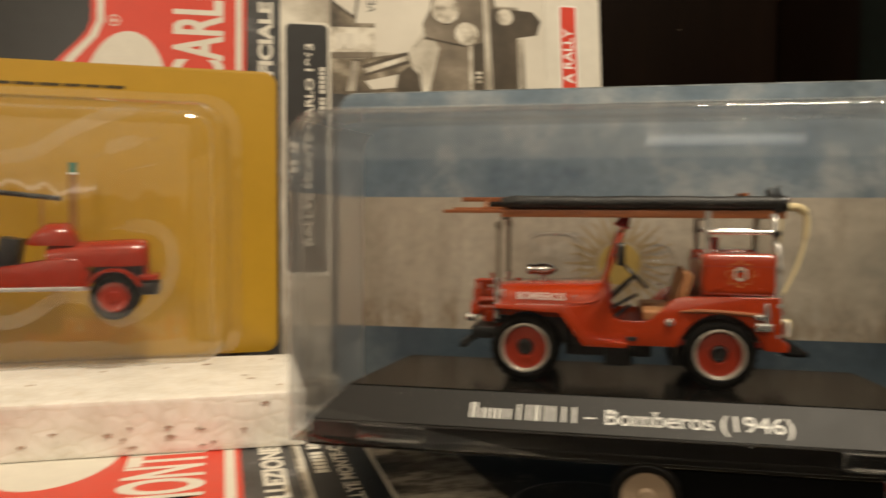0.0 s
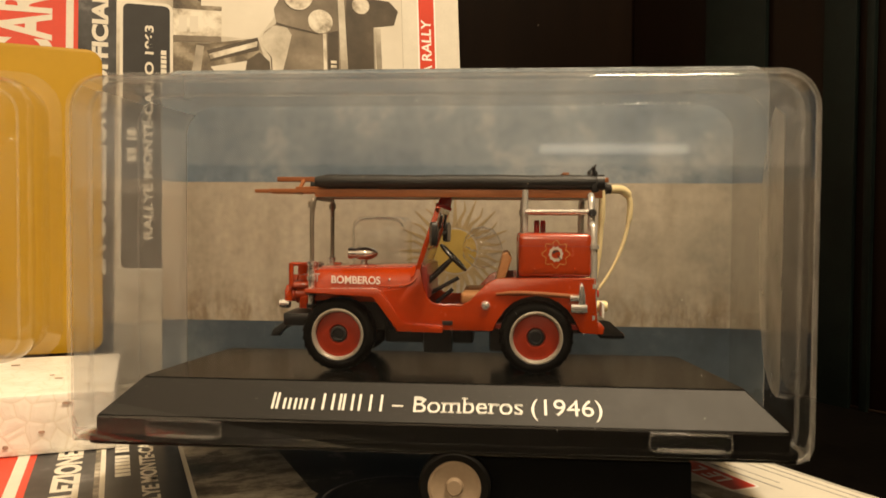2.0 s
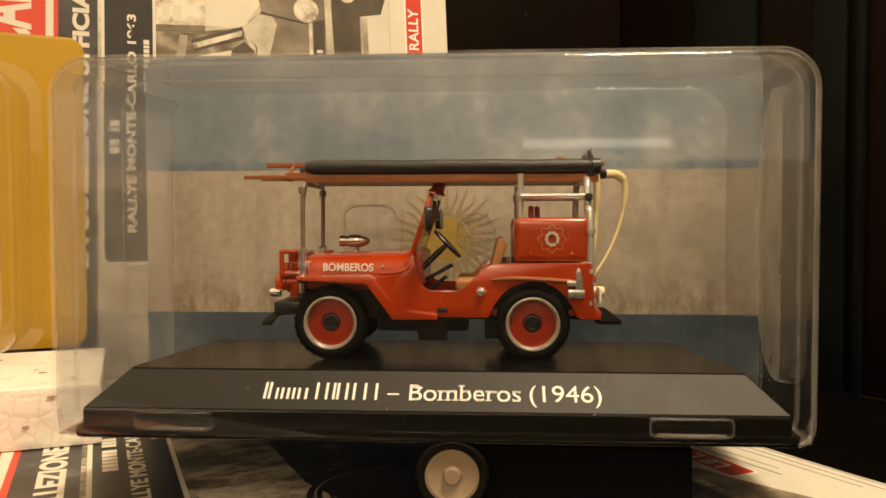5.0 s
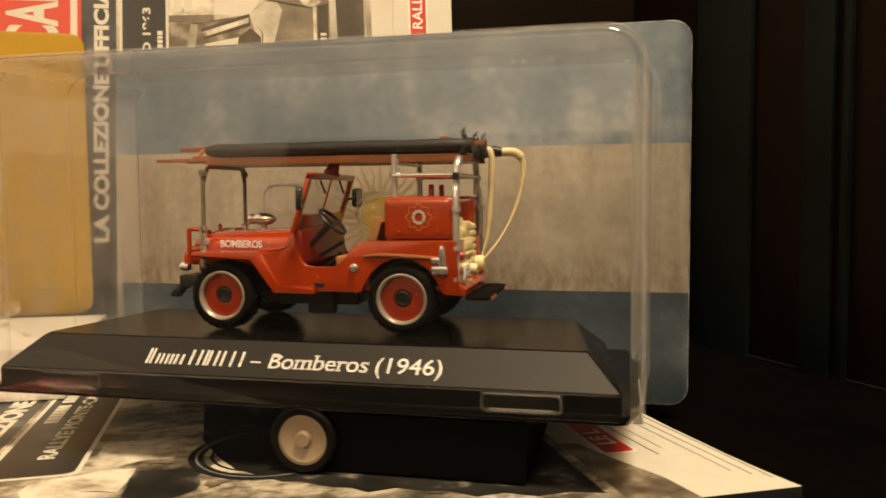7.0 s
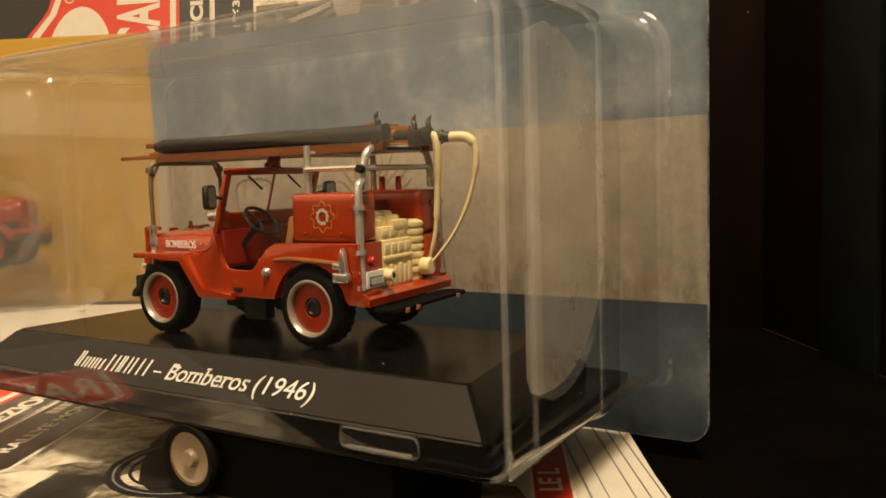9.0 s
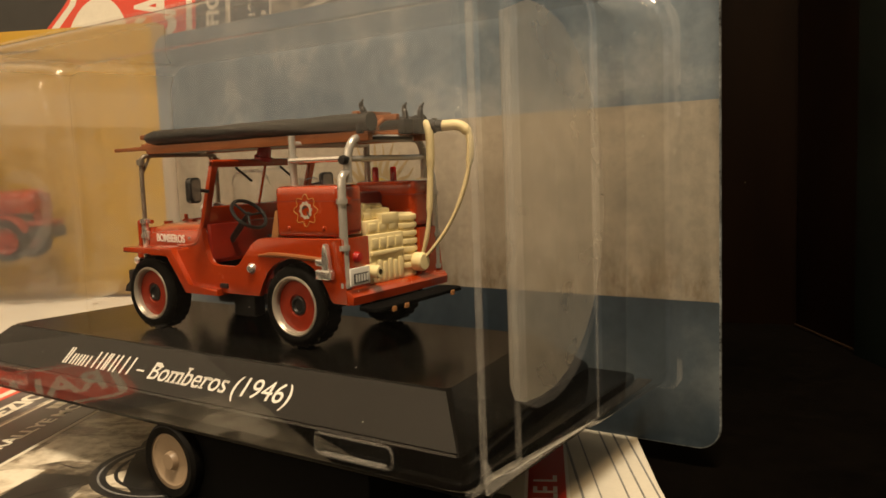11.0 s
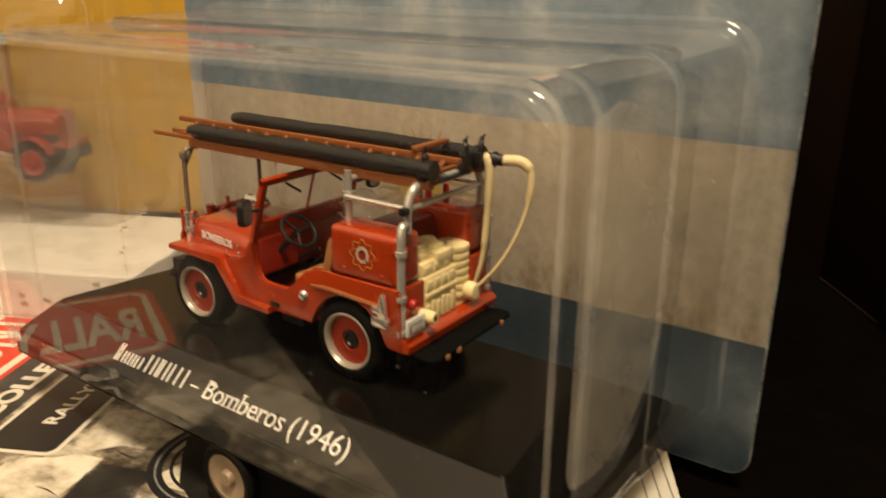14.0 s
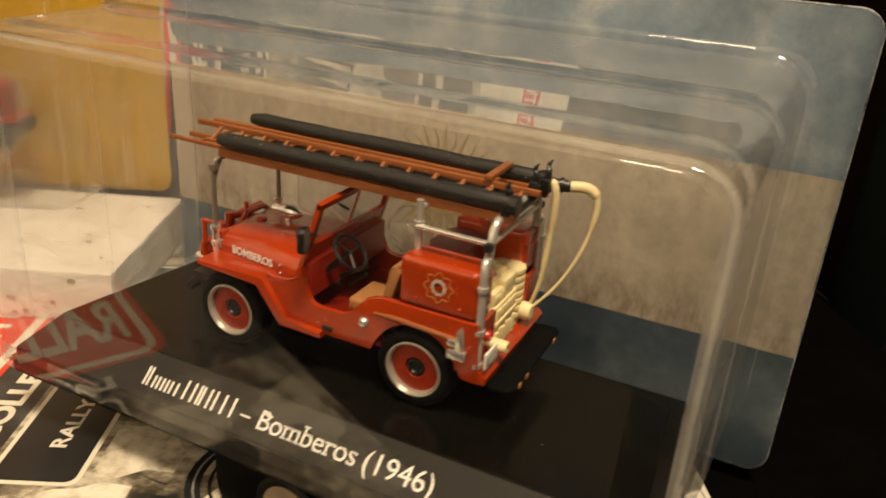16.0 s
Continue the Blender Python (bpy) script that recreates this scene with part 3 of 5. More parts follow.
# ---- magazine packs ----
def magazine_pack(at, turn, right, label_x, thick, label, title_bars, picture, lean=()):
    """A printed collection pack: local x along its width from the red field's edge, y up its height, z out of its face."""
    pk = thing("magazine_pack", at, turn, label, "magazine", "rally magazine packs")
    cut_edge = [(right + dx, y) for dx, y in lean] or [(right, 0), (right, 228)]
    part("card_body", prism([(-112, 2), (-110, 0)] + cut_edge + [(-110, 228), (-112, 226)], -thick, 0, "z", 0.15), black_print, pk, "printed black card with cream cut edges")
    # red field with a cream outline and large words
    outline = [(0, 35), (0, 226), (-64, 226), (-64, 156), (-65.5, 151.5), (-69, 147), (-77, 138.5), (-86, 126), (-88, 118), (-88, 72), (-84, 66), (-58, 62), (-56, 58), (-56, 32), (-54.5, 28.5), (-51, 27), (-8, 27), (-4.9, 27.6), (-2.3, 29.3), (-0.6, 31.9)]
    part("red_field", prism(outline, 0, 0.12, "z"), red_print, pk, "red printed title field", smooth=0)
    inner = [(-1.7, 35.4), (-1.7, 222), (-4.5, 222), (-4.5, 36), (-5.2, 33.6), (-7.6, 32), (-48, 31.6), (-51.4, 34), (-51.4, 58), (-53.4, 58), (-53.4, 33), (-49, 29.4), (-8, 29.4), (-4.6, 30.6), (-2.4, 32.8)]
    part("outline_stripe", prism(inner, 0.12, 0.2, "z"), cream_paper, pk, "cream outline stripe", smooth=0)
    arc = [(-61.6, 226), (-61.6, 156), (-64.4, 149.6), (-73, 140), (-82, 127), (-80, 125), (-70.5, 138), (-61.2, 149), (-58.6, 156), (-58.6, 226)]
    part("outline_stripe", prism(arc, 0.12, 0.2, "z"), cream_paper, pk, smooth=0)
    dome = [(-50 + 17 * math.cos(a) + 1.5 * math.sin(a), 124 + 28 * math.sin(a)) for a in [radians(k * 10) for k in range(-9, 28)]]
    part("emblem_shape", prism(dome, 0.12, 0.2, "z"), cream_paper, pk, smooth=0)
    part("small_mark", lathe([(2.0, 0.12), (2.0, 0.2), (2.5, 0.2), (2.5, 0.12)], (-54.6, 156.4, 0), "z", 20), cream_paper, pk, smooth=0)
    part("small_mark", box(-55.4, -53.8, 155.7, 157.1, 0.12, 0.2), cream_paper, pk, smooth=0)
    lettering("title_word", "RALLY", 25, cream_paper, pk, place(-14, 34.5, 0.15, 0, 0, 90), width=39, bold=0.9)
    lettering("title_word", "MONTE-CARLO", 20, cream_paper, pk, place(-10.4, 75, 0.15, 0, 0, 90), width=104, bold=0.8)
    # dark band with the series name
    part("series_band", prism([(0, 0), (0, 228), (14.5, 228), (14.5, 0)], 0, 0.08, "z"), band_grey, pk, smooth=0)
    lettering("series_name", "LA COLLEZIONE UFFICIALE", 5.6, cream_paper, pk, place(11.0, 46, 0.12, 0, 0, 90), width=122, bold=0.36)
    # press photograph
    part("photograph", prism([(14.5, 0), (14.5, 228), (label_x - 8, 228), (label_x - 8, 0)], 0, 0.08, "z"), photo_dark if picture == "street" else photo_grey, pk, "black-and-white press photograph", smooth=0)
    # caption box with rounded cream outline
    part("caption_frame", prism(round_rect(15.8, 36.6, 47, 160, 3), 0.08, 0.16, "z"), cream_paper, pk, smooth=0)
    part("caption_box", prism(round_rect(17.0, 35.4, 48.2, 158.8, 2.4), 0.16, 0.24, "z"), black_print, pk, smooth=0)
    letter_bars("caption_bar", title_bars, 3.6, 0.7, cream_paper, pk, place(22.8, 92, 0.24, 0, 0, 90))
    lettering("caption", "RALLYE MONTE-CARLO 1963" if picture == "car" else "RALLYE MONTE-CARLO", 3.2 if picture == "car" else 3.7, cream_paper, pk, place(28.8, 60, 0.25, 0, 0, 90), width=90 if picture == "car" else 74, bold=0.13)
    letter_bars("caption_bar", [2, 1.6, 1.8, 1.2, -1, 1.8, 1.8, 1.6, 1.7, 1.2, 1.9], 2.2, 0.4, cream_paper, pk, place(34.0, 118, 0.24, 0, 0, 90))
    # white edge with the small red label
    part("white_edge", prism([(label_x - 8, 228), (label_x - 8, 0)] + [(x - 0.1, y) for x, y in cut_edge], 0, 0.1, "z"), cream_paper, pk, smooth=0)
    part("small_label", prism(round_rect(label_x, label_x + 7.4, 30, 173.6, 0.8), 0.1, 0.18, "z"), red_print, pk, smooth=0)
    part("label_border", prism(round_rect(label_x - 0.7, label_x + 8.1, 29.3, 174.3, 1.2), 0.1, 0.14, "z"), white_print, pk, smooth=0)
    lettering("small_label_word", "A RALLY" if picture == "car" else "LE L", 4.6, white_print, pk, place(label_x + 5.6, 136.6 if picture == "car" else 36, 0.2, 0, 0, 90), width=26.5 if picture == "car" else 12, bold=0.12)
    return pk


rear_pack = magazine_pack((-147.0, 311.0, 41.3), (83, 0, 22.4), 164.7, 145, 5.0,
                          "upright printed rally magazine pack with red title field", [2.6, 2.4, -2, 1.2, 2.4], "car")
flat_pack = magazine_pack((-49.7, 108.5, 45.2), (0, 0, 26.8), 180, 154.8, 4.6,
                          "flat printed rally magazine pack on the dark shelf", [2.6, 2.6, 2.4, 2.5, 2.6, 2.6, -2, 2.4, 2.4, 2.4], "street", [(4.9, 0), (3.2, 10), (1.8, 22), (0.2, 44), (-0.7, 67), (-1.6, 110), (-2.2, 228)])

# the car in the upright pack's photograph
def print_shape(points, z, material, parent=None):
    return part("photo_shape", prism(points, z, z + 0.04, "z"), material, parent or rear_pack, smooth=0)


print_shape([(48, 148), (48, 228), (136.8, 228), (136.8, 100), (124, 100), (124, 172), (84, 172), (78, 157), (71, 147.5)], 0.08, photo_pale)
print_shape([(36.6, 100), (36.6, 143.8), (50.3, 144.1), (56, 145.2), (71.6, 148.2), (76, 134), (78, 100)], 0.09, photo_umber)
# flag card's shadow on this corner, painted in as a dark shape
print_shape([(36.7, 0), (36.7, 128), (46, 127.5), (55, 126), (66, 120), (70, 0)], 0.14, band_grey)
# house with dark eave and sill, road sign
print_shape([(36.7, 160.1), (56.5, 160.9), (56.3, 145.3), (36.7, 143.9)], 0.13, photo_lamp)
print_shape([(36.7, 160.1), (56.5, 160.9), (56.5, 158.9), (36.7, 158.4)], 0.18, photo_umber)
print_shape([(36.7, 146.7), (56.3, 147.6), (56.3, 145.0), (36.7, 143.9)], 0.18, car_tone)
print_shape([(39.0, 155.4), (42.2, 155.6), (42.2, 148.6), (39.0, 148.4)], 0.18, photo_pale)
print_shape([(43.4, 155.6), (46.8, 155.8), (46.8, 148.8), (43.4, 148.6)], 0.18, photo_pale)
print_shape([(36.7, 160.1), (48, 160.6), (46, 228), (36.7, 228)], 0.12, photo_umber)
print_shape([(36.7, 169.6), (47.9, 161.9), (50.6, 178), (36.7, 178)], 0.18, car_dark)
print_shape([(38.2, 170.0), (47.2, 163.9), (49.2, 178), (38.2, 178)], 0.23, photo_pale)
# foreground by the bumper
print_shape([(46.1, 143.3), (49.2, 142.9), (47.5, 129.4), (43.7, 129.2)], 0.14, photo_grey)
print_shape([(50.3, 141.1), (71.6, 148.5), (72.1, 142.8), (51.8, 136.3)], 0.16, car_dark)
print_shape([(51.0, 139.6), (71.4, 146.7), (71.3, 144.4), (51.8, 137.4)], 0.21, photo_lamp)
print_shape([(51.8, 134.1), (67.0, 137.7), (65.8, 131.6), (54.9, 130.3)], 0.16, photo_pale)
print_shape([(67.0, 137.9), (72.2, 142.0), (76.6, 138), (77.6, 126), (66, 126)], 0.15, car_dark)
# the car: body, wing, dark screen side, stripe, arm
print_shape([(82.1, 169.1), (78.6, 161.9), (79.6, 155.6), (74.5, 151.2), (72.7, 146.5), (77.0, 139.9), (78.0, 100), (123.1, 100), (123.3, 157.3), (133.0, 159.1), (135.1, 165.9), (131.0, 170.2), (113.5, 171.3), (109, 190), (84.5, 190)], 0.12, car_tone)
print_shape([(78.4, 154.4), (84.1, 154.1), (86.3, 150.8), (83.8, 140.3), (80.2, 126), (78.0, 126), (77.6, 139.9), (72.1, 146.5), (74.5, 150.6)], 0.17, photo_grey)
print_shape([(79.6, 156.0), (84, 155.0), (98, 152.6), (98, 151.9), (84, 154.0), (79.4, 155.0)], 0.22, car_dark)
print_shape([(111.1, 170.8), (131.0, 170.2), (135.1, 165.9), (133.0, 159.1), (123.3, 157.3), (123.1, 100), (110.7, 100), (110.0, 152.3)], 0.16, car_dark)
print_shape([(102.2, 153.0), (107.1, 154.5), (107.1, 100), (101.9, 100)], 0.2, car_dark)
print_shape([(106.5, 190), (109.1, 190), (111.3, 134.1), (112, 100), (108.4, 100), (108.0, 133.9)], 0.24, photo_grey)
print_shape([(100.1, 152.8), (101.6, 152.9), (101.9, 100), (100.5, 100)], 0.24, photo_lamp)
print_shape([(123.9, 156.7), (135.1, 158.1), (137.0, 135.9), (137.0, 100), (125.3, 100)], 0.2, photo_pale)
print_shape([(123.9, 156.7), (126.6, 157.0), (127.6, 100), (125.3, 100)], 0.25, photo_grey)
for hx, hy, hr in ((89.3, 169.1, 7.0), (99.1, 158.1, 5.9), (117.6, 167.1, 4.2)):
    part("photo_headlight", lathe([(0, 0.3), (hr * 0.8, 0.3), (hr * 0.82, 0.26), (hr * 0.9, 0.26), (hr * 0.92, 0.3), (hr, 0.3), (hr, 0.16)], (hx, hy, 0), "z", 28), photo_lamp, rear_pack, smooth=0)
    part("photo_headlight", lathe([(hr * 0.93, 0.26), (hr * 0.93, 0.34), (hr, 0.34), (hr, 0.26)], (hx, hy, 0), "z", 28), car_tone, rear_pack, smooth=0)
lettering("photo_word", "VE", 3.6, black_print, rear_pack, place(56.8, 165.9, 0.14, 0, 0, 90), width=5.6)
letter_bars("plate_bar", [1.3, 1.3, 1.3], 2.6, 0.8, photo_lamp, rear_pack, place(106.0, 135, 0.28, 0, 0, 90))

# page lines on the flat pack's white edge, and the wheel in its photograph
for x, low, wide in ((164.9, 26, 0.75), (168.4, 30, 0.45), (173.5, 12, 0.5), (176.4, 9, 0.5), (179.2, 6, 0.5)):
    part("page_line", prism([(x + 0.085 * (40 - y) + d, y) for d, y in ((0, low), (0, 110), (wide, 110), (wide * 0.6, low))], 0.1, 0.16, "z"), grey_print, flat_pack, smooth=0)
part("photo_shade", prism([(146.8, 0), (146.8, 40), (151.5, 38), (154, 29), (157.4, 19), (160, 12), (161.5, 0)], 0.1, 0.15, "z"), photo_umber, flat_pack, smooth=0)
for rr, w in ((15.6, 3.4), (13.2, 0.8)):
    ring = lathe([(rr, 0.1), (rr, 0.16), (rr + w, 0.16), (rr + w, 0.1)], (78.4, 52, 0), "z", 48)
    part("photo_wheel", ring, black_print, flat_pack, smooth=0)
part("photo_wheel", lathe([(16.9, 0.17), (16.9, 0.2), (17.4, 0.2), (17.4, 0.17)], (78.4, 52, 0), "z", 48), grey_print, flat_pack, smooth=0)
# printed darks under the case, with the shade there painted in
gloom = [(62, 66), (66, 52), (70, 42), (75, 36.5), (80, 31), (84, 30), (90, 25), (94, 23.5), (97, 20), (103, 21), (108, 18), (113, 16.5), (118, 12), (124, 12.5), (130, 9), (137, 9.5), (144, 7), (144.5, 120), (60, 120)]
part("photo_shade", prism(gloom, 0.08, 0.13, "z"), photo_gloom, flat_pack, smooth=0)
for stone in ([(36.9, 46.6), (42, 49), (48.5, 48), (48.0, 41), (46.4, 33), (43, 27.5), (38, 25.5), (33, 27), (29, 32), (26.5, 39), (27.5, 44), (32, 46)],
              [(30, 5), (36, 2.5), (45, 4), (54, 2), (60, 5), (62, 12), (58, 17.5), (50, 19), (44, 17), (38, 19.5), (33, 14)],
              [(38, 51), (44, 50.5), (50, 54), (56, 53), (57, 60), (53, 66), (45, 70), (38.5, 68)], [(64, 44), (68, 40), (72, 39), (76, 42), (73, 48), (68, 50)]):
    part("photo_stone", prism(stone, 0.08, 0.11, "z"), photo_lamp, flat_pack, smooth=0)
rock = [(47.6, 31), (48.0, 37), (47.8, 42), (49.0, 45.6), (53, 46.0), (57.8, 45.0), (61.0, 44.6), (63.6, 42.2), (62.2, 39.6), (63.2, 34.6), (62.6, 31.2), (59.6, 28.2), (55.5, 26.2), (51.6, 26.8), (49.0, 28.4)]
part("photo_shade", prism(rock, 0.08, 0.13, "z"), photo_gloom, flat_pack, smooth=0)
for chip in ([(64.5, 36), (66.6, 34.6), (67.4, 32), (65.4, 31), (63.9, 33)], [(40.0, 24.5), (44.5, 26), (46.5, 23), (43, 20.5), (39.5, 21.5)], [(66, 25), (71, 27), (75, 25.5), (72, 22), (67.5, 21.5)], [(50, 16), (57, 19), (61, 16.5), (56, 12.5), (51, 12)]):
    part("photo_shade", prism(chip, 0.08, 0.13, "z"), photo_umber, flat_pack, smooth=0)
for a, b2 in (((52, 33), (61, 41)), ((39, 36), (47, 33)), ((64, 30), (72, 36)), ((57, 49), (49, 52))):
    dx, dy = b2[0] - a[0], b2[1] - a[1]
    k = 0.22 / math.hypot(dx, dy)
    mid = (a[0] + 0.45 * dx - 2.2 * k * dy, a[1] + 0.45 * dy + 2.2 * k * dx)
    crack = [a, (mid[0] - k * dy, mid[1] + k * dx), b2, (mid[0] + k * dy, mid[1] - k * dx)]
    part("photo_crack", prism(crack, 0.14, 0.17, "z"), black_print, flat_pack, smooth=0)


# ---- foam block under the yellow pack ----
def foam_block():
    bm = box(-150, 0, 0, 66, 0, 16.2, bevel=0.8, seg=2)
    bmesh.ops.subdivide_edges(bm, edges=[e for e in bm.edges if e.calc_length() > 8], cuts=14, use_grid_fill=True)
    for v in bm.verts:
        n = noise.noise(Vector((v.co.x * 0.16, v.co.y * 0.16, v.co.z * 0.16)))
        v.co += Vector((noise.noise(v.co * 0.3), n, noise.noise(v.co * 0.2 + Vector((9, 0, 0))))) * 0.35
    return bm


fb = thing("foam_block", (-86, 223, 45.5), (0, 0, 25), "white polystyrene foam block with dark specks, on the flat magazine pack", "foam block")
part("block", foam_block(), foam_white, fb, smooth=50)
for k in range(26):
    top = k % 3 == 0
    cx, cz = random.uniform(-95, -4), random.uniform(2, 14)
    cy = random.uniform(4, 60)
    a, b2 = random.uniform(0.5, 1.4), random.uniform(0.25, 0.7)
    spot = [(cx + a * math.cos(q) * random.uniform(0.6, 1.2), (cy if top else cz) + b2 * math.sin(q)) for q in [j * math.tau / 9 for j in range(9)]]
    bm = prism(spot, 16.3, 16.5, "z") if top else prism(spot, -0.35, -0.1, "y")
    part("dark_speck", bm, foam_dent, fb, smooth=0)


# ---- yellow blister pack with the small red model ----
def flat_wheel(parent, x, y, z, rad, rim, disc_mat, group=""):
    t = part("wheel", lathe([(rad * 0.62, -1.9), (rad * 0.9, -2.1), (rad, -1.3), (rad, 1.3), (rad * 0.9, 2.1), (rad * 0.62, 1.9)], (x, y, z)), black_rubber, parent, "black rubber tyre")
    part("wheel_disc", lathe([(0, -1.9), (rad * 0.2, -1.9), (rad * 0.24, -1.3), (rad * 0.5, -1.2), (rad * 0.66, -2.0), (rad * 0.66, 1.5), (0, 1.5)], (x, y, z)), disc_mat, t)
    return t


YC = (-122, 286, 61.8)
YT = (0, 0, 27.1)
yp = thing("yellow_blister_pack", YC, YT, "yellow card blister pack standing on the foam block", "blister pack")
part("backing_card", prism(round_rect(-165, 0, 0, 106.5, 5), 0, 0.7, "y", 0.1), yellow_card, yp, "plain yellow card")
small = random.Random(3)
letter_bars("print_bar", [small.choice((0.5, 0.7, 0.9)) * (1 if k % 9 else -1) for k in range(118)], 1.1, 0.18, black_print, yp, place(-150, -0.1, 97.7, 90, 0, 0), width=97)


def tub_rings(x0, x1, z0, z1, r, rows):
    """Rings of a vacuum-formed tub: rows of (depth, inset) or (depth, side inset, top inset) from the flange forwards."""
    rings = []
    for d, i, *k in rows:
        k = k[0] if k else i
        rings.append([(p[0], -d, p[1]) for p in round_rect(x0 + i, x1 - i, z0 + k * (0.4 if k > 0 else 1), z1 - k, max(1.0, r - k * 0.5), 8)])
    return rings


yrows = [(0.3, -4), (0.3, 0), (6, 0.6), (22, 1.6), (28, 2.8), (32, 5), (34.5, 9), (35.5, 14)]
bub = part("clear_bubble", loft(tub_rings(-160, -17, 0.8, 93, 11, yrows)), yellow_film, yp, "clear plastic bubble", smooth=70)
bub.visible_shadow = False

loop = tub_rings(-160, -17, 0.8, 93, 11, [(33.2, 6.6)])[0]
part("bubble_edge", tube(loop + loop[:1], 0.5, 8, caps=False), soft_ridge, bub, "pale moulded edge of the bubble").visible_shadow = False

FOLDS = (((-98, 69.6), (-87.8, 70.3), (-78.4, 71.6), (-68.8, 78.9), (-55.8, 85.2), (-40.2, 88.7)), ((-60.3, 70.9), (-52.6, 75.9), (-40.3, 78.0)), ((-52.7, 66.4), (-40.3, 69.6)),
         ((-100, 17), (-88.7, 17.5), (-82.4, 18.4), (-77.1, 21.8), (-70.6, 26.3), (-62, 24.9), (-58.8, 20.1), (-54.4, 16.9), (-45.4, 19.7), (-37.3, 29.2), (-36.1, 38), (-38, 46), (-46, 49.5), (-56, 47.5)))
for line in FOLDS:
    bm = tube([(a, -29.5, b) for a, b in line], [0.3] + [2.3] * (len(line) - 2) + [0.3], 12, bend=2)
    bmesh.ops.scale(bm, vec=(1, 0.35, 1), space=Matrix.Translation((0, 29.5, 0)), verts=bm.verts)
    part("bubble_fold", bm, fold_plastic, bub, "soft fold moulded round the model", smooth=80).visible_shadow = False

sj = thing("red_model_truck", YC, YT, "small red model truck with black parts in the yellow pack", "model car")
part("body", prism([(-112, 28.4), (-64.4, 28.4), (-62.6, 33), (-66.4, 37.6), (-72, 38.2), (-78, 37.0), (-82, 35.6), (-92, 34.4), (-98, 35), (-101, 42), (-112, 42)], -27, -11, "y", 0.7, seg=3), toy_red, sj)


def toy_hood_ring(x, half, low, top):
    arc = [(math.cos(radians(a)), math.sin(radians(a))) for a in range(0, 181, 15)]
    return [(x, -19 - half, low)] + [(x, -19 - half * c, low + (top - low) * (0.45 + 0.55 * q)) for c, q in arc] + [(x, -19 + half, low)]


part("hood", loft([toy_hood_ring(*q) for q in ((-76, 7.0, 35, 42.4), (-73, 7.2, 35, 43.2), (-62, 6.8, 35, 43.6), (-50, 6.2, 35, 44.2), (-46, 5.9, 35.2, 44.0), (-44.8, 5.2, 35.8, 43.0))], close_first=True), toy_red, sj, smooth=60)
part("cowl", loft([toy_hood_ring(*q) for q in ((-82, 5.2, 42.5, 44.0), (-80, 6.2, 42, 47.0), (-76, 6.6, 42, 49.6), (-70, 6.4, 42, 49.6), (-67.6, 5.6, 42, 46.6), (-66.6, 4.8, 42, 44.0))], close_first=True), toy_red, sj, smooth=60)
wing = [(-55.2 + 9.4 * math.cos(radians(a)), 25.2 + 9.4 * math.sin(radians(a))) for a in range(20, 161, 10)] + [(-55.2 + 8.5 * math.cos(radians(a)), 25.2 + 8.5 * math.sin(radians(a))) for a in range(160, 19, -10)]
for y0 in (-29.5, -12.5):
    part("fender", prism(wing, y0, y0 + 5.2, "y", 0.25), toy_red, sj)
# coloured black so the gap between hood and fender reads as shaded
part("engine_bay", box(-62, -46.5, -24, -14, 27, 36, 0.6), black_plastic, sj)
part("grille", box(-46.2, -44.6, -24, -14, 29, 42.6, 0.7), toy_red, sj)
part("nose", box(-47.4, -41.2, -26, -12, 30.2, 32.2, 0.5), toy_red, sj)
part("bumper", box(-47, -41.2, -27, -11, 25.4, 29.6, 0.7), black_plastic, sj)
part("running_board", box(-96, -62, -27.6, -26, 27.2, 28.6, 0.3), silver, sj)
for wx in (-55.2, -103):
    for wy in (-26, -12):
        flat_wheel(sj, wx, wy, 25.0, 7.7, 4, toy_red)
part("seat", prism([(-92, 34), (-86, 34), (-84, 44), (-90, 45)], -24, -12, "y", 0.6), black_plastic, sj)
part("bar", tube([(-96, -20, 60), (-72, -20, 57.6)], 0.9), black_plastic, sj)
part("post", tube([(-78, -20, 58), (-78, -20, 44)], 0.6), post_brown, sj)
pole = part("pole", tube([(-69.4, -14, 44), (-69.4, -14, 66.5)], 1.4), post_brown, sj)
part("pole_band", tube([(-69.4, -14, 65.9), (-69.4, -14, 66.6)], 1.6), white_print, pole, "white band")
part("pole_tip", tube([(-69.4, -14, 66.5), (-69.4, -14, 67), (-69.4, -14, 70)], [1.4, 1.3, 1.3]), green_print, pole, "green tip")

# ---- low toy chassis under the case ----
tc = thing("toy_chassis", (10.5, 178, 45.3), label="low black toy chassis with a cream wheel, beneath the clear case", category="toy vehicle")
part("chassis", box(-3, 49, 1.6, 62, 0.4, 13.6, 0.6), soot_black, tc)
part("axle", tube([(0, 1, 7.7), (0, 20, 7.7)], 0.9), black_plastic, tc)
wh = part("tyre", lathe([(5.6, -1.6), (7.0, -1.9), (7.6, -1.2), (7.6, 2.4), (7.0, 3.0), (5.6, 3.0)], (0, 0.8, 7.7), sides=40), black_rubber, tc)
part("hub_cap", lathe([(0, -1.9), (1.5, -1.9), (1.75, -1.5), (1.9, -0.7), (2.5, -0.7), (2.9, -0.95), (4.6, -1.0), (5.0, -1.35), (6.1, -1.3), (6.3, -0.9), (6.3, 1), (0, 1)], (0, 0.8, 7.7), sides=40), wheel_cream, wh, "stepped cream plastic hub cap")


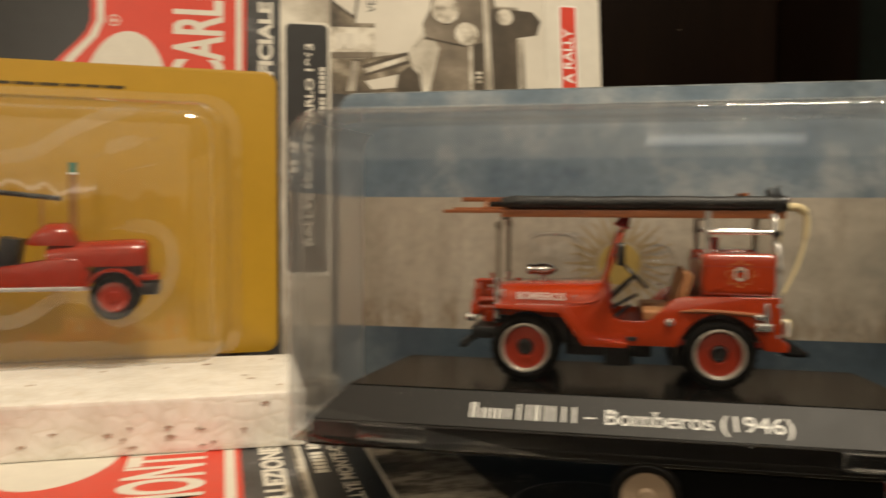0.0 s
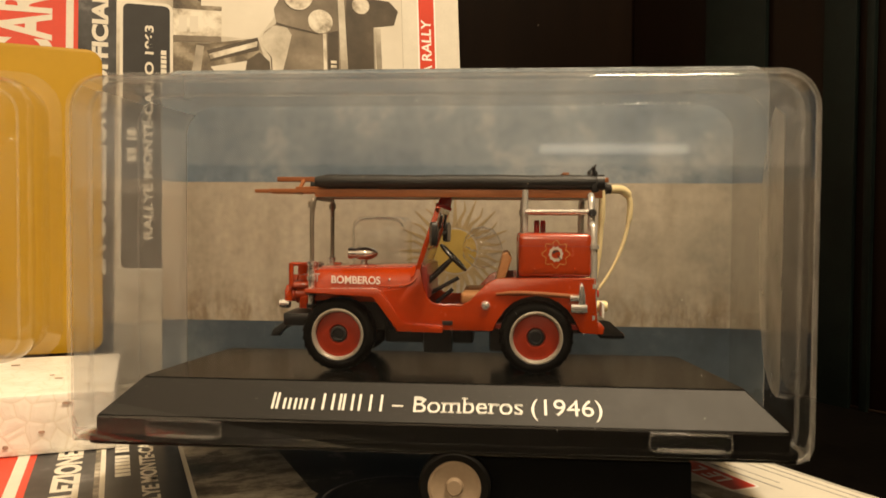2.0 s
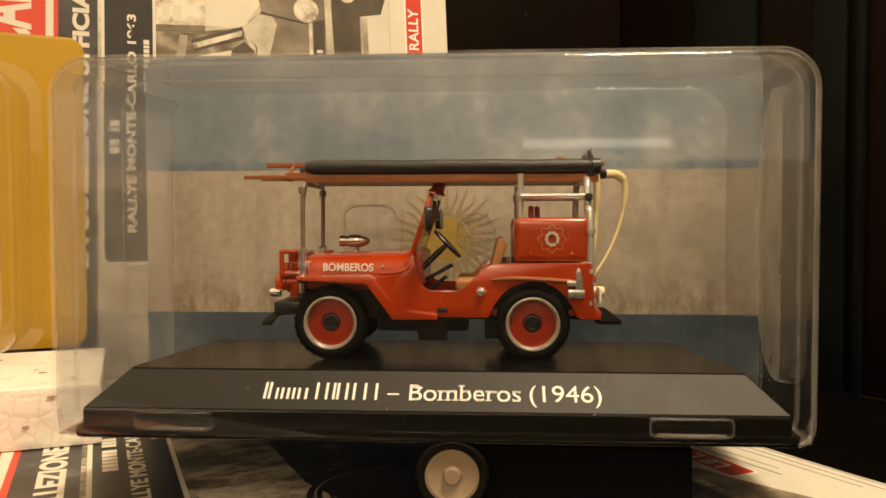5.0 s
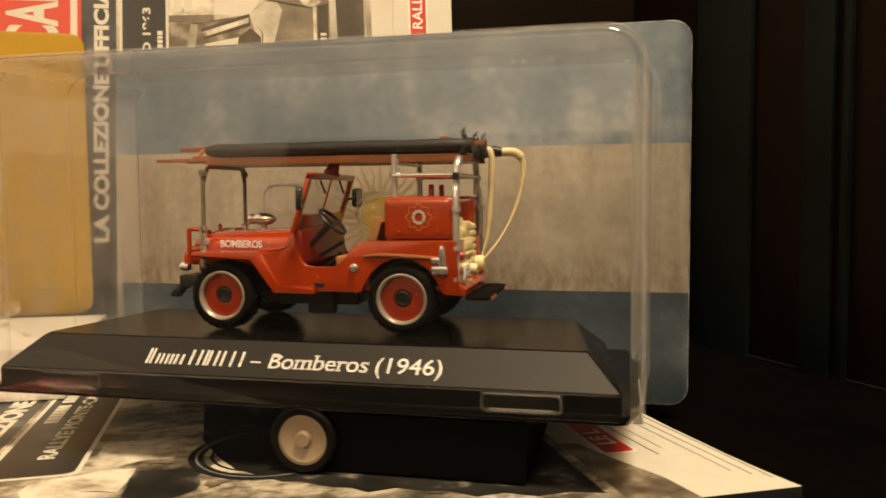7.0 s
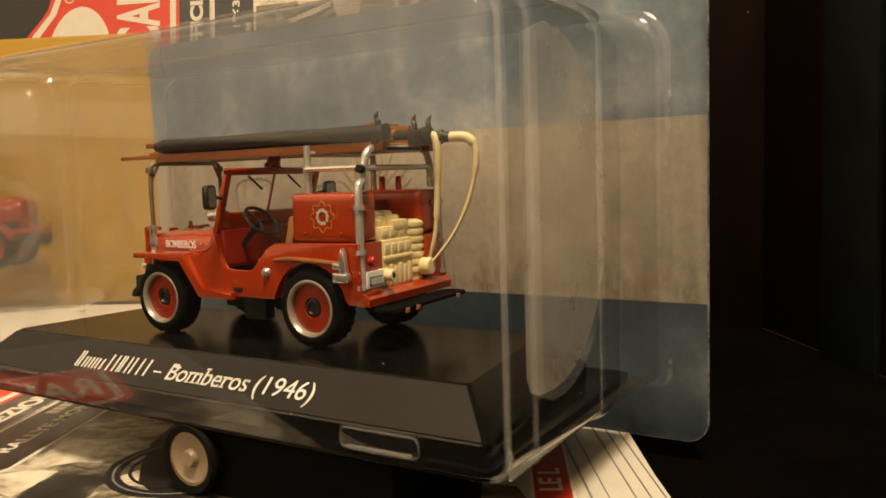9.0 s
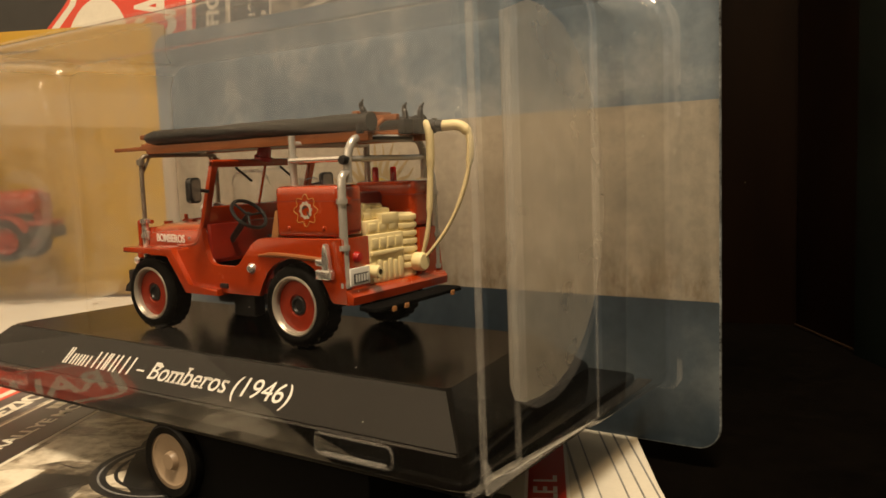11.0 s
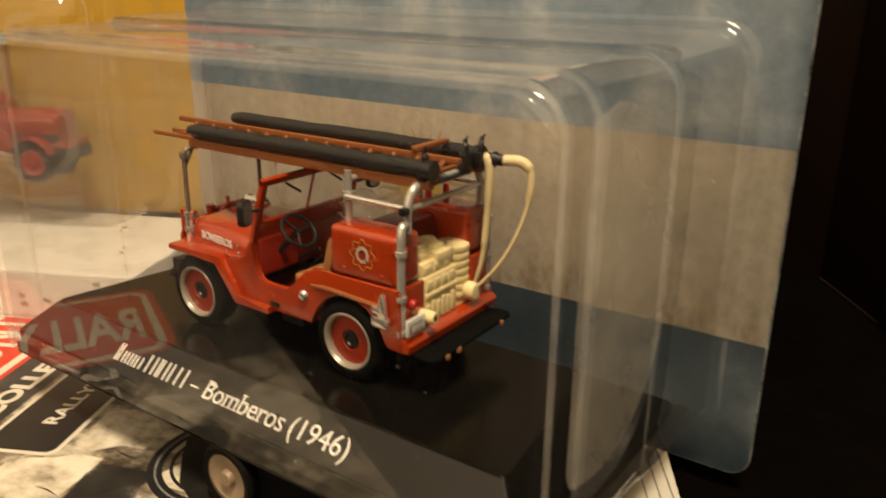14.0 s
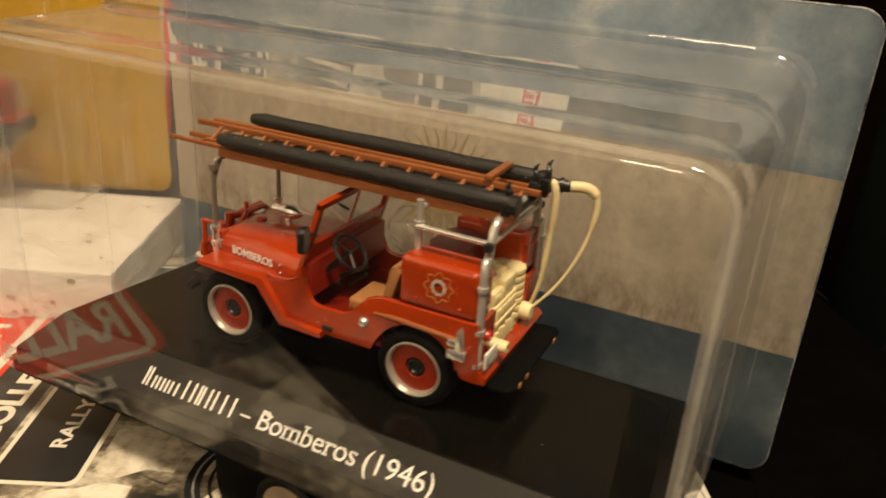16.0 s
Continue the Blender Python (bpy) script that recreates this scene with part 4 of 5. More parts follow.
# ---- the clear case: flag card, blister, black base ----
CARD = (4.3, 252.6, 45.4)
bc = thing("display_blister", CARD, label="blister pack with a flag-printed card and clear plastic cover", category="blister pack")
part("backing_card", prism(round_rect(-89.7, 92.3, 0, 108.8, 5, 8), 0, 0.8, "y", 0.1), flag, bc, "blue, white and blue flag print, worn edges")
bmd = lathe([(0, -0.06), (6.6, -0.06), (6.6, 0.02)], (1.2, 0, 54.4), "y", 40)
part("sun_disc", bmd, sun_print, bc, "printed golden sun", smooth=0)
for k in range(32):
    a = k * math.tau / 32
    c, s = math.cos(a), math.sin(a)
    w, reach = (0.95, 15.5) if k % 2 else (1.0, 17.0)
    left, right_side = [], []
    for j in range(7):
        q = j / 6
        rr = 7.1 + (reach - 7.1) * q
        off = 0.5 * math.sin(q * 7) * (k % 2)
        ww = w * (1 - 0.85 * q) * 0.8
        left.append((1.2 + c * rr - s * (off + ww), 54.4 + s * rr + c * (off + ww)))
        right_side.append((1.2 + c * rr - s * (off - ww), 54.4 + s * rr + c * (off - ww)))
    part("sun_ray", prism(left + right_side[::-1], -0.06, 0.02, "y"), ray_print, bc, smooth=0)

CX0, CX1, CZ0, CZ1 = -81.0, 81.9, 13.2, 97.7
# (depth, side inset, top inset): a flared foot, a wall, a step in the top halfway, a low second step, a tight front edge
rows = [(0.25, -2.6, -2.0), (0.4, -1.5, -1.1), (0.9, -0.6, -0.4), (1.8, -0.1, 0.0), (3.2, 0.1, 0.1), (18, 0.5, 0.7), (34, 1.0, 1.2), (35.6, 1.1, 1.4), (37.0, 1.25, 2.3), (38.4, 1.4, 2.7), (50, 2.0, 2.8), (62, 2.6, 3.0), (63.6, 2.7, 3.1), (65.0, 2.9, 3.5), (66.4, 3.0, 3.6), (72.4, 3.1, 3.6)]
for k in range(1, 7):
    a = radians(k * 15)
    rows.append((72.4 + 3.2 * math.sin(a), 3.1 + 2.4 * (1 - math.cos(a)), 3.6 + 1.9 * (1 - math.cos(a))))


def cover_ring(d, side, top, r=9.0):
    upper = round_rect(CX0 + side, CX1 - side, CZ0 + top * 0.4, CZ1 - top, r - 0.4 * top, 8)
    lower = round_rect(CX0 + side, CX1 - side, CZ0 + top * 0.4, CZ1 - top, 3.6, 8)
    return [(q[0], -d, q[1]) for q in upper[:18] + lower[18:]]


rings = [cover_ring(*q) for q in rows]
cover = part("clear_cover", loft(rings[4:8], close_last=False), case_film, bc, "clear vacuum-formed plastic cover", smooth=75)
walls = [cover, part("cover_step", loft(rings[7:10], close_last=False), corner_film, cover, smooth=75),
         part("cover_wall", loft(rings[9:12], close_last=False), case_film, cover, smooth=75),
         part("cover_step", loft(rings[11:15], close_last=False), corner_film, cover, smooth=75),
         part("cover_wall", loft(rings[14:16], close_last=False), case_film, cover, smooth=75),
         part("cover_corner", loft(rings[15:], close_last=False), corner_film, cover, smooth=75),
         part("cover_foot", loft(rings[:5], close_last=False), corner_film, cover, "flared foot of the cover on the card", smooth=75)]
front = bmesh.new()
front.faces.new([front.verts.new(q) for q in rings[-1]])
walls.append(part("cover_front", front, front_film, cover, smooth=0))
for w in walls:
    w.visible_shadow = False
for k, w in enumerate(walls[:5] + [bpy.data.objects["cover_foot"]]):
    w.data.materials.append(top_film)
    w.data.materials.append(left_film)
    for poly in w.data.polygons:
        if k in (0, 2, 4) and poly.normal.z > 0.7 and poly.center.z > 50 * MM:
            poly.material_index = 1
        elif abs(poly.normal.x) > 0.7 and poly.center.x < 0:
            poly.material_index = 2


def ridge(depth, side, top, rad, plastic):
    loop = cover_ring(depth, side, top)
    ob = part("edge_ridge", tube(loop + loop[:1], rad, 8, caps=False), plastic, cover, "thick pale edge of the cover")
    ob.visible_shadow = False


ridge(74.4, 3.4, 4.0, 0.6, ridge_plastic)
ridge(64.6, 3.0, 3.4, 0.55, soft_ridge)
ridge(37.4, 1.3, 2.4, 0.25, soft_ridge)

# a thumb recess moulded in the side wall: half an ellipse, its floor leaning in towards the front
dee = [(-62.4, 28), (-62.4, 87)] + [(-56 + 23.5 * math.sin(radians(a)) ** 0.9, 57 + 33 * math.cos(radians(a))) for a in range(4, 177, 9)] + [(-58.5, 24.1), (-61.2, 25.2)]


def wall_x(y, z):
    """The side wall's inner face at a depth and height."""
    bend = max(0.0, z - (CZ1 - 10.6))
    return CX1 - 1.4 - 0.051 * (-y - 38.4) - (7.8 - math.sqrt(max(0.0, 7.8 ** 2 - bend ** 2)))


rim = [(wall_x(*q) - 0.15, q[0], q[1]) for q in dee]
sunk = [(wall_x(*q) - 0.5 - 2.6 * max(0.0, (-q[0] - 33) / 29), -40 + (q[0] + 40) * 0.98, 57 + (q[1] - 57) * 0.985) for q in dee]
recess = part("side_recess", loft([rim, sunk], close_last=False), recess_film, cover, "moulded thumb recess in the cover's side", smooth=30)
sheet = bmesh.new()
sheet.faces.new([sheet.verts.new(q) for q in sunk])
bmesh.ops.triangulate(sheet, faces=sheet.faces[:])
recess_floor = part("recess_floor", sheet, panel_film, recess, "hazy floor of the recess", smooth=60)
recess.visible_shadow = recess_floor.visible_shadow = False
# strips added under the side walls: one casts shade, one paints a lit corner
for x0, x1 in ((75.4, CX1 - 3.3), (CX0 + 3.3, -74.4)):
    part("lower_strip", box(x0, x1, -73.0, -3.0, 14.55, 14.9, 0.1), shade_film, cover, "tinted strip added under the cover to shade the page")
    side = x1 - 0.45 if x0 > 0 else x0 + 0.1
    part("lower_strip", prism([(-73.6, 14.9), (-73.8, 20.4), (-73.0, 19.6), (-71.6, 17.2), (-69.0, 16.5), (-66.0, 15.9), (-56, 15.6), (-44, 15.2), (-34, 14.9)], side, side + 0.35, "x"), lit_corner, cover, "pale strip painting in the lit lower corner of the cover", smooth=0).visible_shadow = False
edge_line = [(p[0], 0.4, p[1]) for p in round_rect(-89.7, 92.3, 0, 108.8, 5, 8)]
part("worn_edge", tube(edge_line + edge_line[:1], 0.40, 6, caps=False), edge_paper, bc, "pale worn cut edge of the card")


# grains of dust clinging to the cover
grains = bmesh.new()
scatter = random.Random(11)
for k in range(90):
    if k % 3:
        spot = Vector((scatter.uniform(CX0 + 12, CX1 - 12), -75.7, scatter.uniform(CZ0 + 4, CZ1 - 8)))
    else:
        spot = Vector((CX1 - 0.3 if k % 2 else CX1 - 2.3, -scatter.uniform(6, 32) if k % 2 else -scatter.uniform(40, 61), scatter.uniform(CZ0 + 4, CZ1 - 8)))
    size = scatter.uniform(0.04, 0.10)
    tips = [grains.verts.new(spot + Vector(d) * size * scatter.uniform(0.7, 1.3)) for d in ((1, 0, -0.5), (-1, 0.3, -0.5), (0, -1, -0.4), (0, 0.2, 1))]
    for q in ((0, 1, 2), (0, 1, 3), (1, 2, 3), (2, 0, 3)):
        grains.faces.new([tips[n] for n in q])
tagged(part("dust", grains, white_print, cover, "fine pale dust on the clear cover", smooth=0), kind="stuff", label="fine pale dust on the clear cover")


def holder(x0, x1, z0, z1, y0, y1):
    rows = [(y0, 0), (y0 + (y1 - y0) * 0.7, 0.5), (y0 + (y1 - y0) * 0.92, 1.0), (y1, 2.2)]
    rings = [[(q[0], -d, q[1]) for q in round_rect(x0 + i, x1 - i, z0 + i, z1 - i, 2.4, 6)] for d, i in rows]
    ob = part("clear_holder", loft(rings), corner_film, cover, "clear moulded holder behind the model", smooth=60)
    ob.visible_shadow = False


holder(-25.5, -9.5, 50.0, 64.6, 20.0, 28.5)
tab_edge = milky_plastic("moulded_tab_edge", 0.01, 0.08)
gleam_edge = milky_plastic("painted_gleam", 0.25, 0.6)
# lamp glint on the holder's top edge, painted in as a pale tube
edge = part("holder_glint", tube([(-24.6, -28.0, 60.6), (-23.4, -28.2, 63.0), (-21.0, -28.3, 63.9), (-14.6, -28.3, 64.0), (-11.6, -28.2, 63.2), (-10.5, -28.0, 60.6)], [0.1, 0.2, 0.3, 0.38, 0.3, 0.1], 8, bend=2), gleam_edge, cover, "pale tube painting in a lamp glint on the clear holder")
edge.visible_shadow = False
lump = bmesh.new()
bmesh.ops.create_icosphere(lump, subdivisions=2, radius=5.6)
for v in lump.verts:
    v.co = Vector((v.co.x * 0.95, v.co.y * 0.8, v.co.z)) * (1 + 0.10 * noise.noise(v.co * 0.5)) + Vector((10.4, -34.5, 56.5))
part("clear_holder", lump, corner_film, cover, "crumpled clear plastic lump", smooth=30).visible_shadow = False
# glints on the crumpled lump, painted in as short pale tubes
glints = random.Random(19)
for k in range(7):
    cx, cz, a = 10.4 + glints.uniform(-3.6, 3.6), 57 + glints.uniform(-3.4, 4.6), glints.uniform(-0.5, 0.5)
    half = glints.uniform(0.7, 2.2)
    line = [(cx + half * q, -39.0 + 0.25 * (cz - 57) ** 2 / 4 + 0.1 * k, cz + half * q * a + 0.5 * math.sin(3 * q + k)) for q in (-1, -0.4, 0.3, 1)]
    part("plastic_glint", tube(line, [0.05, 0.22, 0.2, 0.05], 6, bend=1), gleam_edge, cover, "pale streak painting in a glint on the clear plastic").visible_shadow = False

BASE = (5.6, 213, 61.0)
bs = thing("model_stand", BASE, label="black plastic model stand with white lettering inside the clear case", category="stand")


def plinth_ring(x, y0, y1, z, r, rear):
    pts = round_rect(-x, x, -y0, y1, r, 4)
    cut = rear * 1.0
    out = []
    for px, py in pts:
        over = (abs(px) - (x - cut)) / cut + (py - (y1 - cut * 2)) / (cut * 2)
        if over > 1:
            px, py = math.copysign(abs(px) - (over - 1) * cut * 0.5, px), py - (over - 1) * cut
        out.append((px, py, z))
    return out


part("lip", loft([plinth_ring(*q) for q in ((73.2, 35.2, 33, 0, 1, 10), (73.2, 35.2, 33, 4.6, 1, 10), (73.0, 35.0, 32.8, 5.0, 1, 10))]), lip_plastic, bs, "glossy black lip", smooth=20)
part("plinth", loft([plinth_ring(*q) for q in ((73.0, 35.0, 32.8, 5.0, 1, 10), (66.3, 27.3, 25.0, 12.0, 1.5, 11), (66.0, 27.0, 24.7, 12.2, 1.5, 11))]), base_plastic, bs, smooth=20)
part("rim", prism(round_rect(-74.8, 74.8, -35.9, 34, 2), -0.9, 1.0, "z", 0.3), base_plastic, bs)
panel = prism([(-72.6, 0.2), (72.6, 0.2), (65.9, 10.2), (-65.9, 10.2)], 0.02, 0.12, "z")
panel.transform(place(0, -35.0, 5.0, math.degrees(math.atan2(7.0, 7.7)), 0, 0))
part("caption_panel", panel, slope_grey, bs, "satin dark grey caption strip", smooth=0)
slope = math.degrees(math.atan2(7.0, 7.7))
row_at = place(-34.4, -33.1, 7.0, slope, 0, 0)
slant = row_at @ Matrix.Shear("XY", 4, (0.2, 0.0))
for start, wide, tall in ((-0.6, 1.5, 4.2), (1.9, 1.7, 2.8), (4.3, 1.7, 2.8), (6.6, 2.1, 2.8), (10.4, 2.6, 4.2), (14.0, 1.4, 4.2), (16.7, 2.1, 4.2), (20.6, 2.9, 4.2)):
    for a in (0.0, wide - 0.55):
        bm = box(start + a, start + a + 0.55, 0, tall, 0, 0.05)
        bm.transform(slant)
        part("caption_bar", bm, white_print, bs, smooth=0)
lettering("caption", "\u2013", 4.1, white_print, bs, row_at @ place(25.6, 0, 0), width=2.4, bold=0.0)
lettering("caption", "Bomberos", 4.1, white_print, bs, row_at @ place(30.2, 0, 0), width=23.2, bold=0.0, serif=0.1)
lettering("caption", "(1946)", 4.1, white_print, bs, row_at @ place(55.2, 0, 0), width=14.8, bold=0.0)
for cx in (-53.2, 53.0):
    tabm = box(cx - 8.4, cx + 8.4, -35.9, -34.6, 0.6, 4.6, 0.35)
    tabp = part("clip_tab", tabm, case_film, bs, "clear plastic locking tab")
    # pale bar and loop paint in the light along the tab's edges
    part("clip_edge", box(cx - 6.8, cx + 6.8, -36.3, -35.6, 0.9, 1.5, 0.2), ridge_plastic, tabp, "pale bar painting in the tab's lit lower edge").visible_shadow = False
    around = [(q[0], -36.0, q[1]) for q in round_rect(cx - 8.2, cx + 8.2, 0.8, 4.5, 1.3, 5)]
    part("clip_edge", tube(around + around[:1], 0.26, 6, caps=False), tab_edge, tabp, "pale moulded outline of the tab").visible_shadow = False
    tabp.visible_shadow = False

# ---- the red fire truck model; local x runs to its tail, y away from its driver's side ----
TRUCK = (5, 213.2, 73.3)
ft = thing("fire_truck_model", TRUCK, label="red die-cast fire truck model with roof ladders and hose rolls", category="model car")

arch = [(22.9 + 9.9 * math.cos(radians(a)), 8.6 + 9.9 * math.sin(radians(a))) for a in range(10, 171, 16)]
side = [(-14.5, 18.9), (-8.5, 19.2), (-6.4, 20.6), (-5.0, 24.0), (-4, 24.2), (-3.3, 20), (-2.6, 17.4), (-1.4, 16.1), (0.4, 15.7), (5.6, 15.7), (7.4, 16.4), (9.4, 18.8), (11.4, 21.0), (13.4, 22.0), (15.5, 22.3),
        (36, 22.5), (36.6, 12), (37.2, 9.6), (33.4, 9.8)] + arch + [(12.9, 10), (-9, 10), (-11, 13)]
for y0, y1 in ((-16.5, -15.2), (15.2, 16.5)):
    part("side_panel", prism(side, y0, y1, "y", 0.22), red_paint, ft)
part("floor_pan", box(-10, 36.5, -15.2, 15.2, 10.4, 11.6, 0.1), dark_red, ft)
part("tub_floor", box(12.5, 27.4, -15.2, 15.2, 18.6, 19.6, 0.1), dark_red, ft)


def hood_ring(x, w, top):
    return [(x, a * w, b if b < 17 else 16 + (b - 16) * (top - 16) / 8.5) for a, b in ((-1, 16), (-1, 20.6), (-0.96, 22.0), (-0.86, 23.2), (-0.62, 24.1), (0, 24.5), (0.62, 24.1), (0.86, 23.2), (0.96, 22.0), (1, 20.6), (1, 16))]


part("hood", loft([hood_ring(x, w, t) for x, w, t in ((-30.5, 10.8, 23.6), (-30.2, 11.2, 24.0), (-29.4, 11.4, 24.3), (-18, 12.7, 24.6), (-9, 13.9, 24.9), (-5.2, 14.9, 25.0))], close_first=True), red_paint, ft)
part("cowl", prism([(-15.2, 16), (-15.2, 22.5), (-13, 24.4), (-9, 25.0), (9, 25.0), (13, 24.4), (15.2, 22.5), (15.2, 16)], -6.4, -3.6, "x", 0.3), red_paint, ft)
for sgn in (-1, 1):
    part("cowl_fold", tube([(-15.0, sgn * 14.2, 20.0), (-12.6, sgn * 16.2, 20.0), (-8.4, sgn * 16.35, 20.0), (-5.6, sgn * 16.35, 20.9), (-4.5, sgn * 16.2, 22.8), (-4.0, sgn * 15.6, 24.6)], [0.12, 0.3, 0.34, 0.34, 0.3, 0.15], 10, bend=2), red_paint, ft)
    catch = box(-30.0, -28.8, sgn * 11.75 - 0.15, sgn * 11.75 + 0.15, 22.2, 22.55, 0.08)
    box(-29.52, -29.26, sgn * 11.75 - 0.14, sgn * 11.75 + 0.14, 20.5, 22.3, 0.06, bm=catch)
    part("hood_catch", catch, silver, ft, "small pale hood catch")
part("dashboard", prism([(-4, 24.8), (-2.6, 24.6), (-2.4, 17), (-4, 17)], -15.1, 15.1, "y", 0.2), dark_red, ft)
for sgn in (-1, 1):
    fender = [(-31, 18.1), (-31, 19.3), (-14.2, 19.6), (-13.0, 19.2), (-8.0, 11.3), (1.4, 10.9), (1.4, 9.5), (-9.2, 9.6), (-14.7, 18.0)]
    part("front_fender", prism(fender, min(sgn * 17.9, sgn * 9.4), max(sgn * 17.9, sgn * 9.4), "y", 0.35), red_paint, ft)
grille = part("grille", box(-31.2, -30.2, -10.4, 10.4, 11.5, 23.4, 0.3), red_paint, ft)
for k in range(7):
    part("grille_slot", box(-31.3, -31.0, -6.3 + 1.9 * k, -5.3 + 1.9 * k, 14.5, 21.5), black_plastic, grille)
for sgn in (-1, 1):
    part("headlight", lathe([(0, -32.0), (1.3, -31.9), (1.7, -31.3), (1.7, -30.9)], (0, sgn * 8.2, 19.5), "x", 20), chrome, ft)

# front pump, bumper and hook
part("front_bumper", box(-37.6, -31.2, -12.5, 12.5, 9.9, 13.0, 0.5), black_plastic, ft)
part("tow_hook", prism([(-41, 7.2), (-40.4, 8.8), (-37.4, 11.0), (-36, 11.0), (-36, 9.6), (-38.2, 8.8), (-38.8, 7.2)], -11.5, -9.0, "y", 0.3), black_plastic, ft)
part("tow_hook", prism([(-41, 7.2), (-40.4, 8.8), (-37.4, 11.0), (-36, 11.0), (-36, 9.6), (-38.2, 8.8), (-38.8, 7.2)], 9.0, 11.5, "y", 0.3), black_plastic, ft)
pump = part("front_pump", lathe([(0, -38.3), (2.0, -38.3), (2.6, -37.4), (3.2, -36.8), (3.2, -33.4), (4.4, -33.2), (4.4, -31.6), (0, -31.4)], (0, 4.0, 18.4), "x", 24), red_paint, ft, "red front-mounted pump")
part("pump_pipe", tube([(-36, -1.5, 22.6), (-36, 11.0, 22.6)], 0.9), red_paint, pump)
part("pump_pipe", tube([(-35.8, -1.0, 14.4), (-35.8, -1.0, 24.2)], 1.15), red_paint, pump)
part("pump_valve", lathe([(0, -38.6), (1.4, -38.6), (1.4, -36.8), (0.9, -36.6), (0.9, -33)], (0, -1.2, 20.2), "x", 18), red_paint, pump)
part("pump_pipe", tube([(-33, -1.3, 14), (-33, -1.3, 23.8), (-33, 11, 23.8), (-33, 11, 14)], 0.75, bend=1), red_paint, pump)
part("pump_valve", lathe([(0, 0), (1.5, 0), (1.5, 1.2), (0.5, 1.3), (0.5, 3)], (-34.4, 3.5, 22.6), "z", 18), red_paint, pump)
for yy in (-2.0, 10.4):
    part("pump_outlet", lathe([(0.9, -36.9), (1.2, -36.8), (1.2, -35.4), (0.9, -35.2), (0.9, -31)], (0, yy, 15.5), "x", 18), red_paint, pump, "red hose outlet")
    part("outlet_tip", lathe([(0, -37.9), (0.7, -37.8), (0.85, -37.4), (0.85, -36.6)], (0, yy, 15.5), "x", 16), cream, pump, "pale outlet tip")

for yy, zz in ((-6.2, 22.0), (-3.4, 21.2)):
    tower = part("pump_tower", lathe([(0, 13.6), (1.7, 13.6), (1.7, 16.4), (1.2, 16.8), (1.2, zz - 1.6), (1.55, zz - 1.4), (1.55, zz - 0.2), (1.0, zz), (0, zz + 0.1)], (-33.6, yy, 0), "z", 18), red_paint, pump)
part("pump_pipe", tube([(-37.4, -8.4, 15.6), (-37.4, -8.4, 18.6), (-36.2, -7.6, 19.4), (-32.0, -7.2, 19.4)], 0.95, 12, bend=1), red_paint, pump)
part("pump_pipe", tube([(-36.6, -8.8, 24.6), (-31.6, -8.8, 24.6)], 0.5, 10), red_paint, pump)
part("pump_pipe", tube([(-36.6, -8.8, 24.8), (-36.6, -8.8, 19.0)], 0.6, 10), red_paint, pump)
part("pump_flange", lathe([(0, -37.0), (2.0, -37.0), (2.0, -36.0), (1.4, -35.8), (1.4, -32)], (0, -6.4, 17.2), "x", 20), red_paint, pump)
part("outlet_tip", lathe([(0, -39.6), (0.9, -39.5), (1.15, -38.8), (1.15, -37.0)], (0, -8.4, 14.9), "x", 18), chrome, pump, "bright outlet tip")

# windscreen, leaning back
LEANS = place(-4.8, 0, 23.6, 0, 18, 0)


def leaning(bm):
    bm.transform(LEANS)
    return bm


ws = part("windscreen_frame", leaning(box(-0.6, 0.6, -16.0, -14.4, 0, 15.6, 0.2)), red_paint, ft)
part("frame_bar", leaning(box(-0.6, 0.6, 14.4, 16.0, 0, 15.6, 0.2)), red_paint, ws)
part("frame_bar", leaning(box(-0.6, 0.6, -16.0, 16.0, 14.3, 15.8, 0.2)), red_paint, ws)
part("frame_bar", leaning(box(-0.55, 0.55, -15.9, 15.9, 0, 5.2, 0.2)), red_paint, ws)
part("divider", leaning(box(-0.2, 0.2, -0.2, 0.2, 5.0, 14.5)), red_paint, ws)
pane = part("pane", leaning(box(-0.1, 0.1, -14.6, 14.6, 5.0, 14.5)), window_film, ws, "clear windscreen")
pane.visible_shadow = False
for yy in (-9.5, 4.0):
    part("wiper", leaning(tube([(0.8, yy, 14.2), (0.9, yy + 5.2, 11.0)], 0.28, 8)), black_plastic, ws)
part("beacon", leaning(lathe([(0, 19.2), (1.1, 19.1), (1.5, 18.4), (1.7, 16.6), (2.1, 16.4), (2.1, 15.7)], (0, -1.0, 0), "z", 20)), beacon_red, ft, "red beacon light")
for sgn in (-1, 1):
    arm = part("mirror_arm", tube([(-1.6, sgn * 16.0, 32.0), (-0.9, sgn * 18.8, 32.4)], 0.4, 8), black_plastic, ft)
    m = prism(round_rect(-1.8, 1.8, -2.7, 2.7, 1.1, 4), -0.7, 0.7, "x", 0.25)
    m.transform(place(-0.6, sgn * 20.6, 32.4, 0, 0, sgn * -14))
    mir = part("mirror", m, black_plastic, arm, "black wing mirror")
    face = prism(round_rect(-1.35, 1.35, -2.2, 2.2, 0.9, 4), 0.66, 0.76, "x")
    face.transform(place(-0.6, sgn * 20.6, 32.4, 0, 0, sgn * -14))
    part("mirror_face", face, mirror_glass, mir, "grey mirror glass")

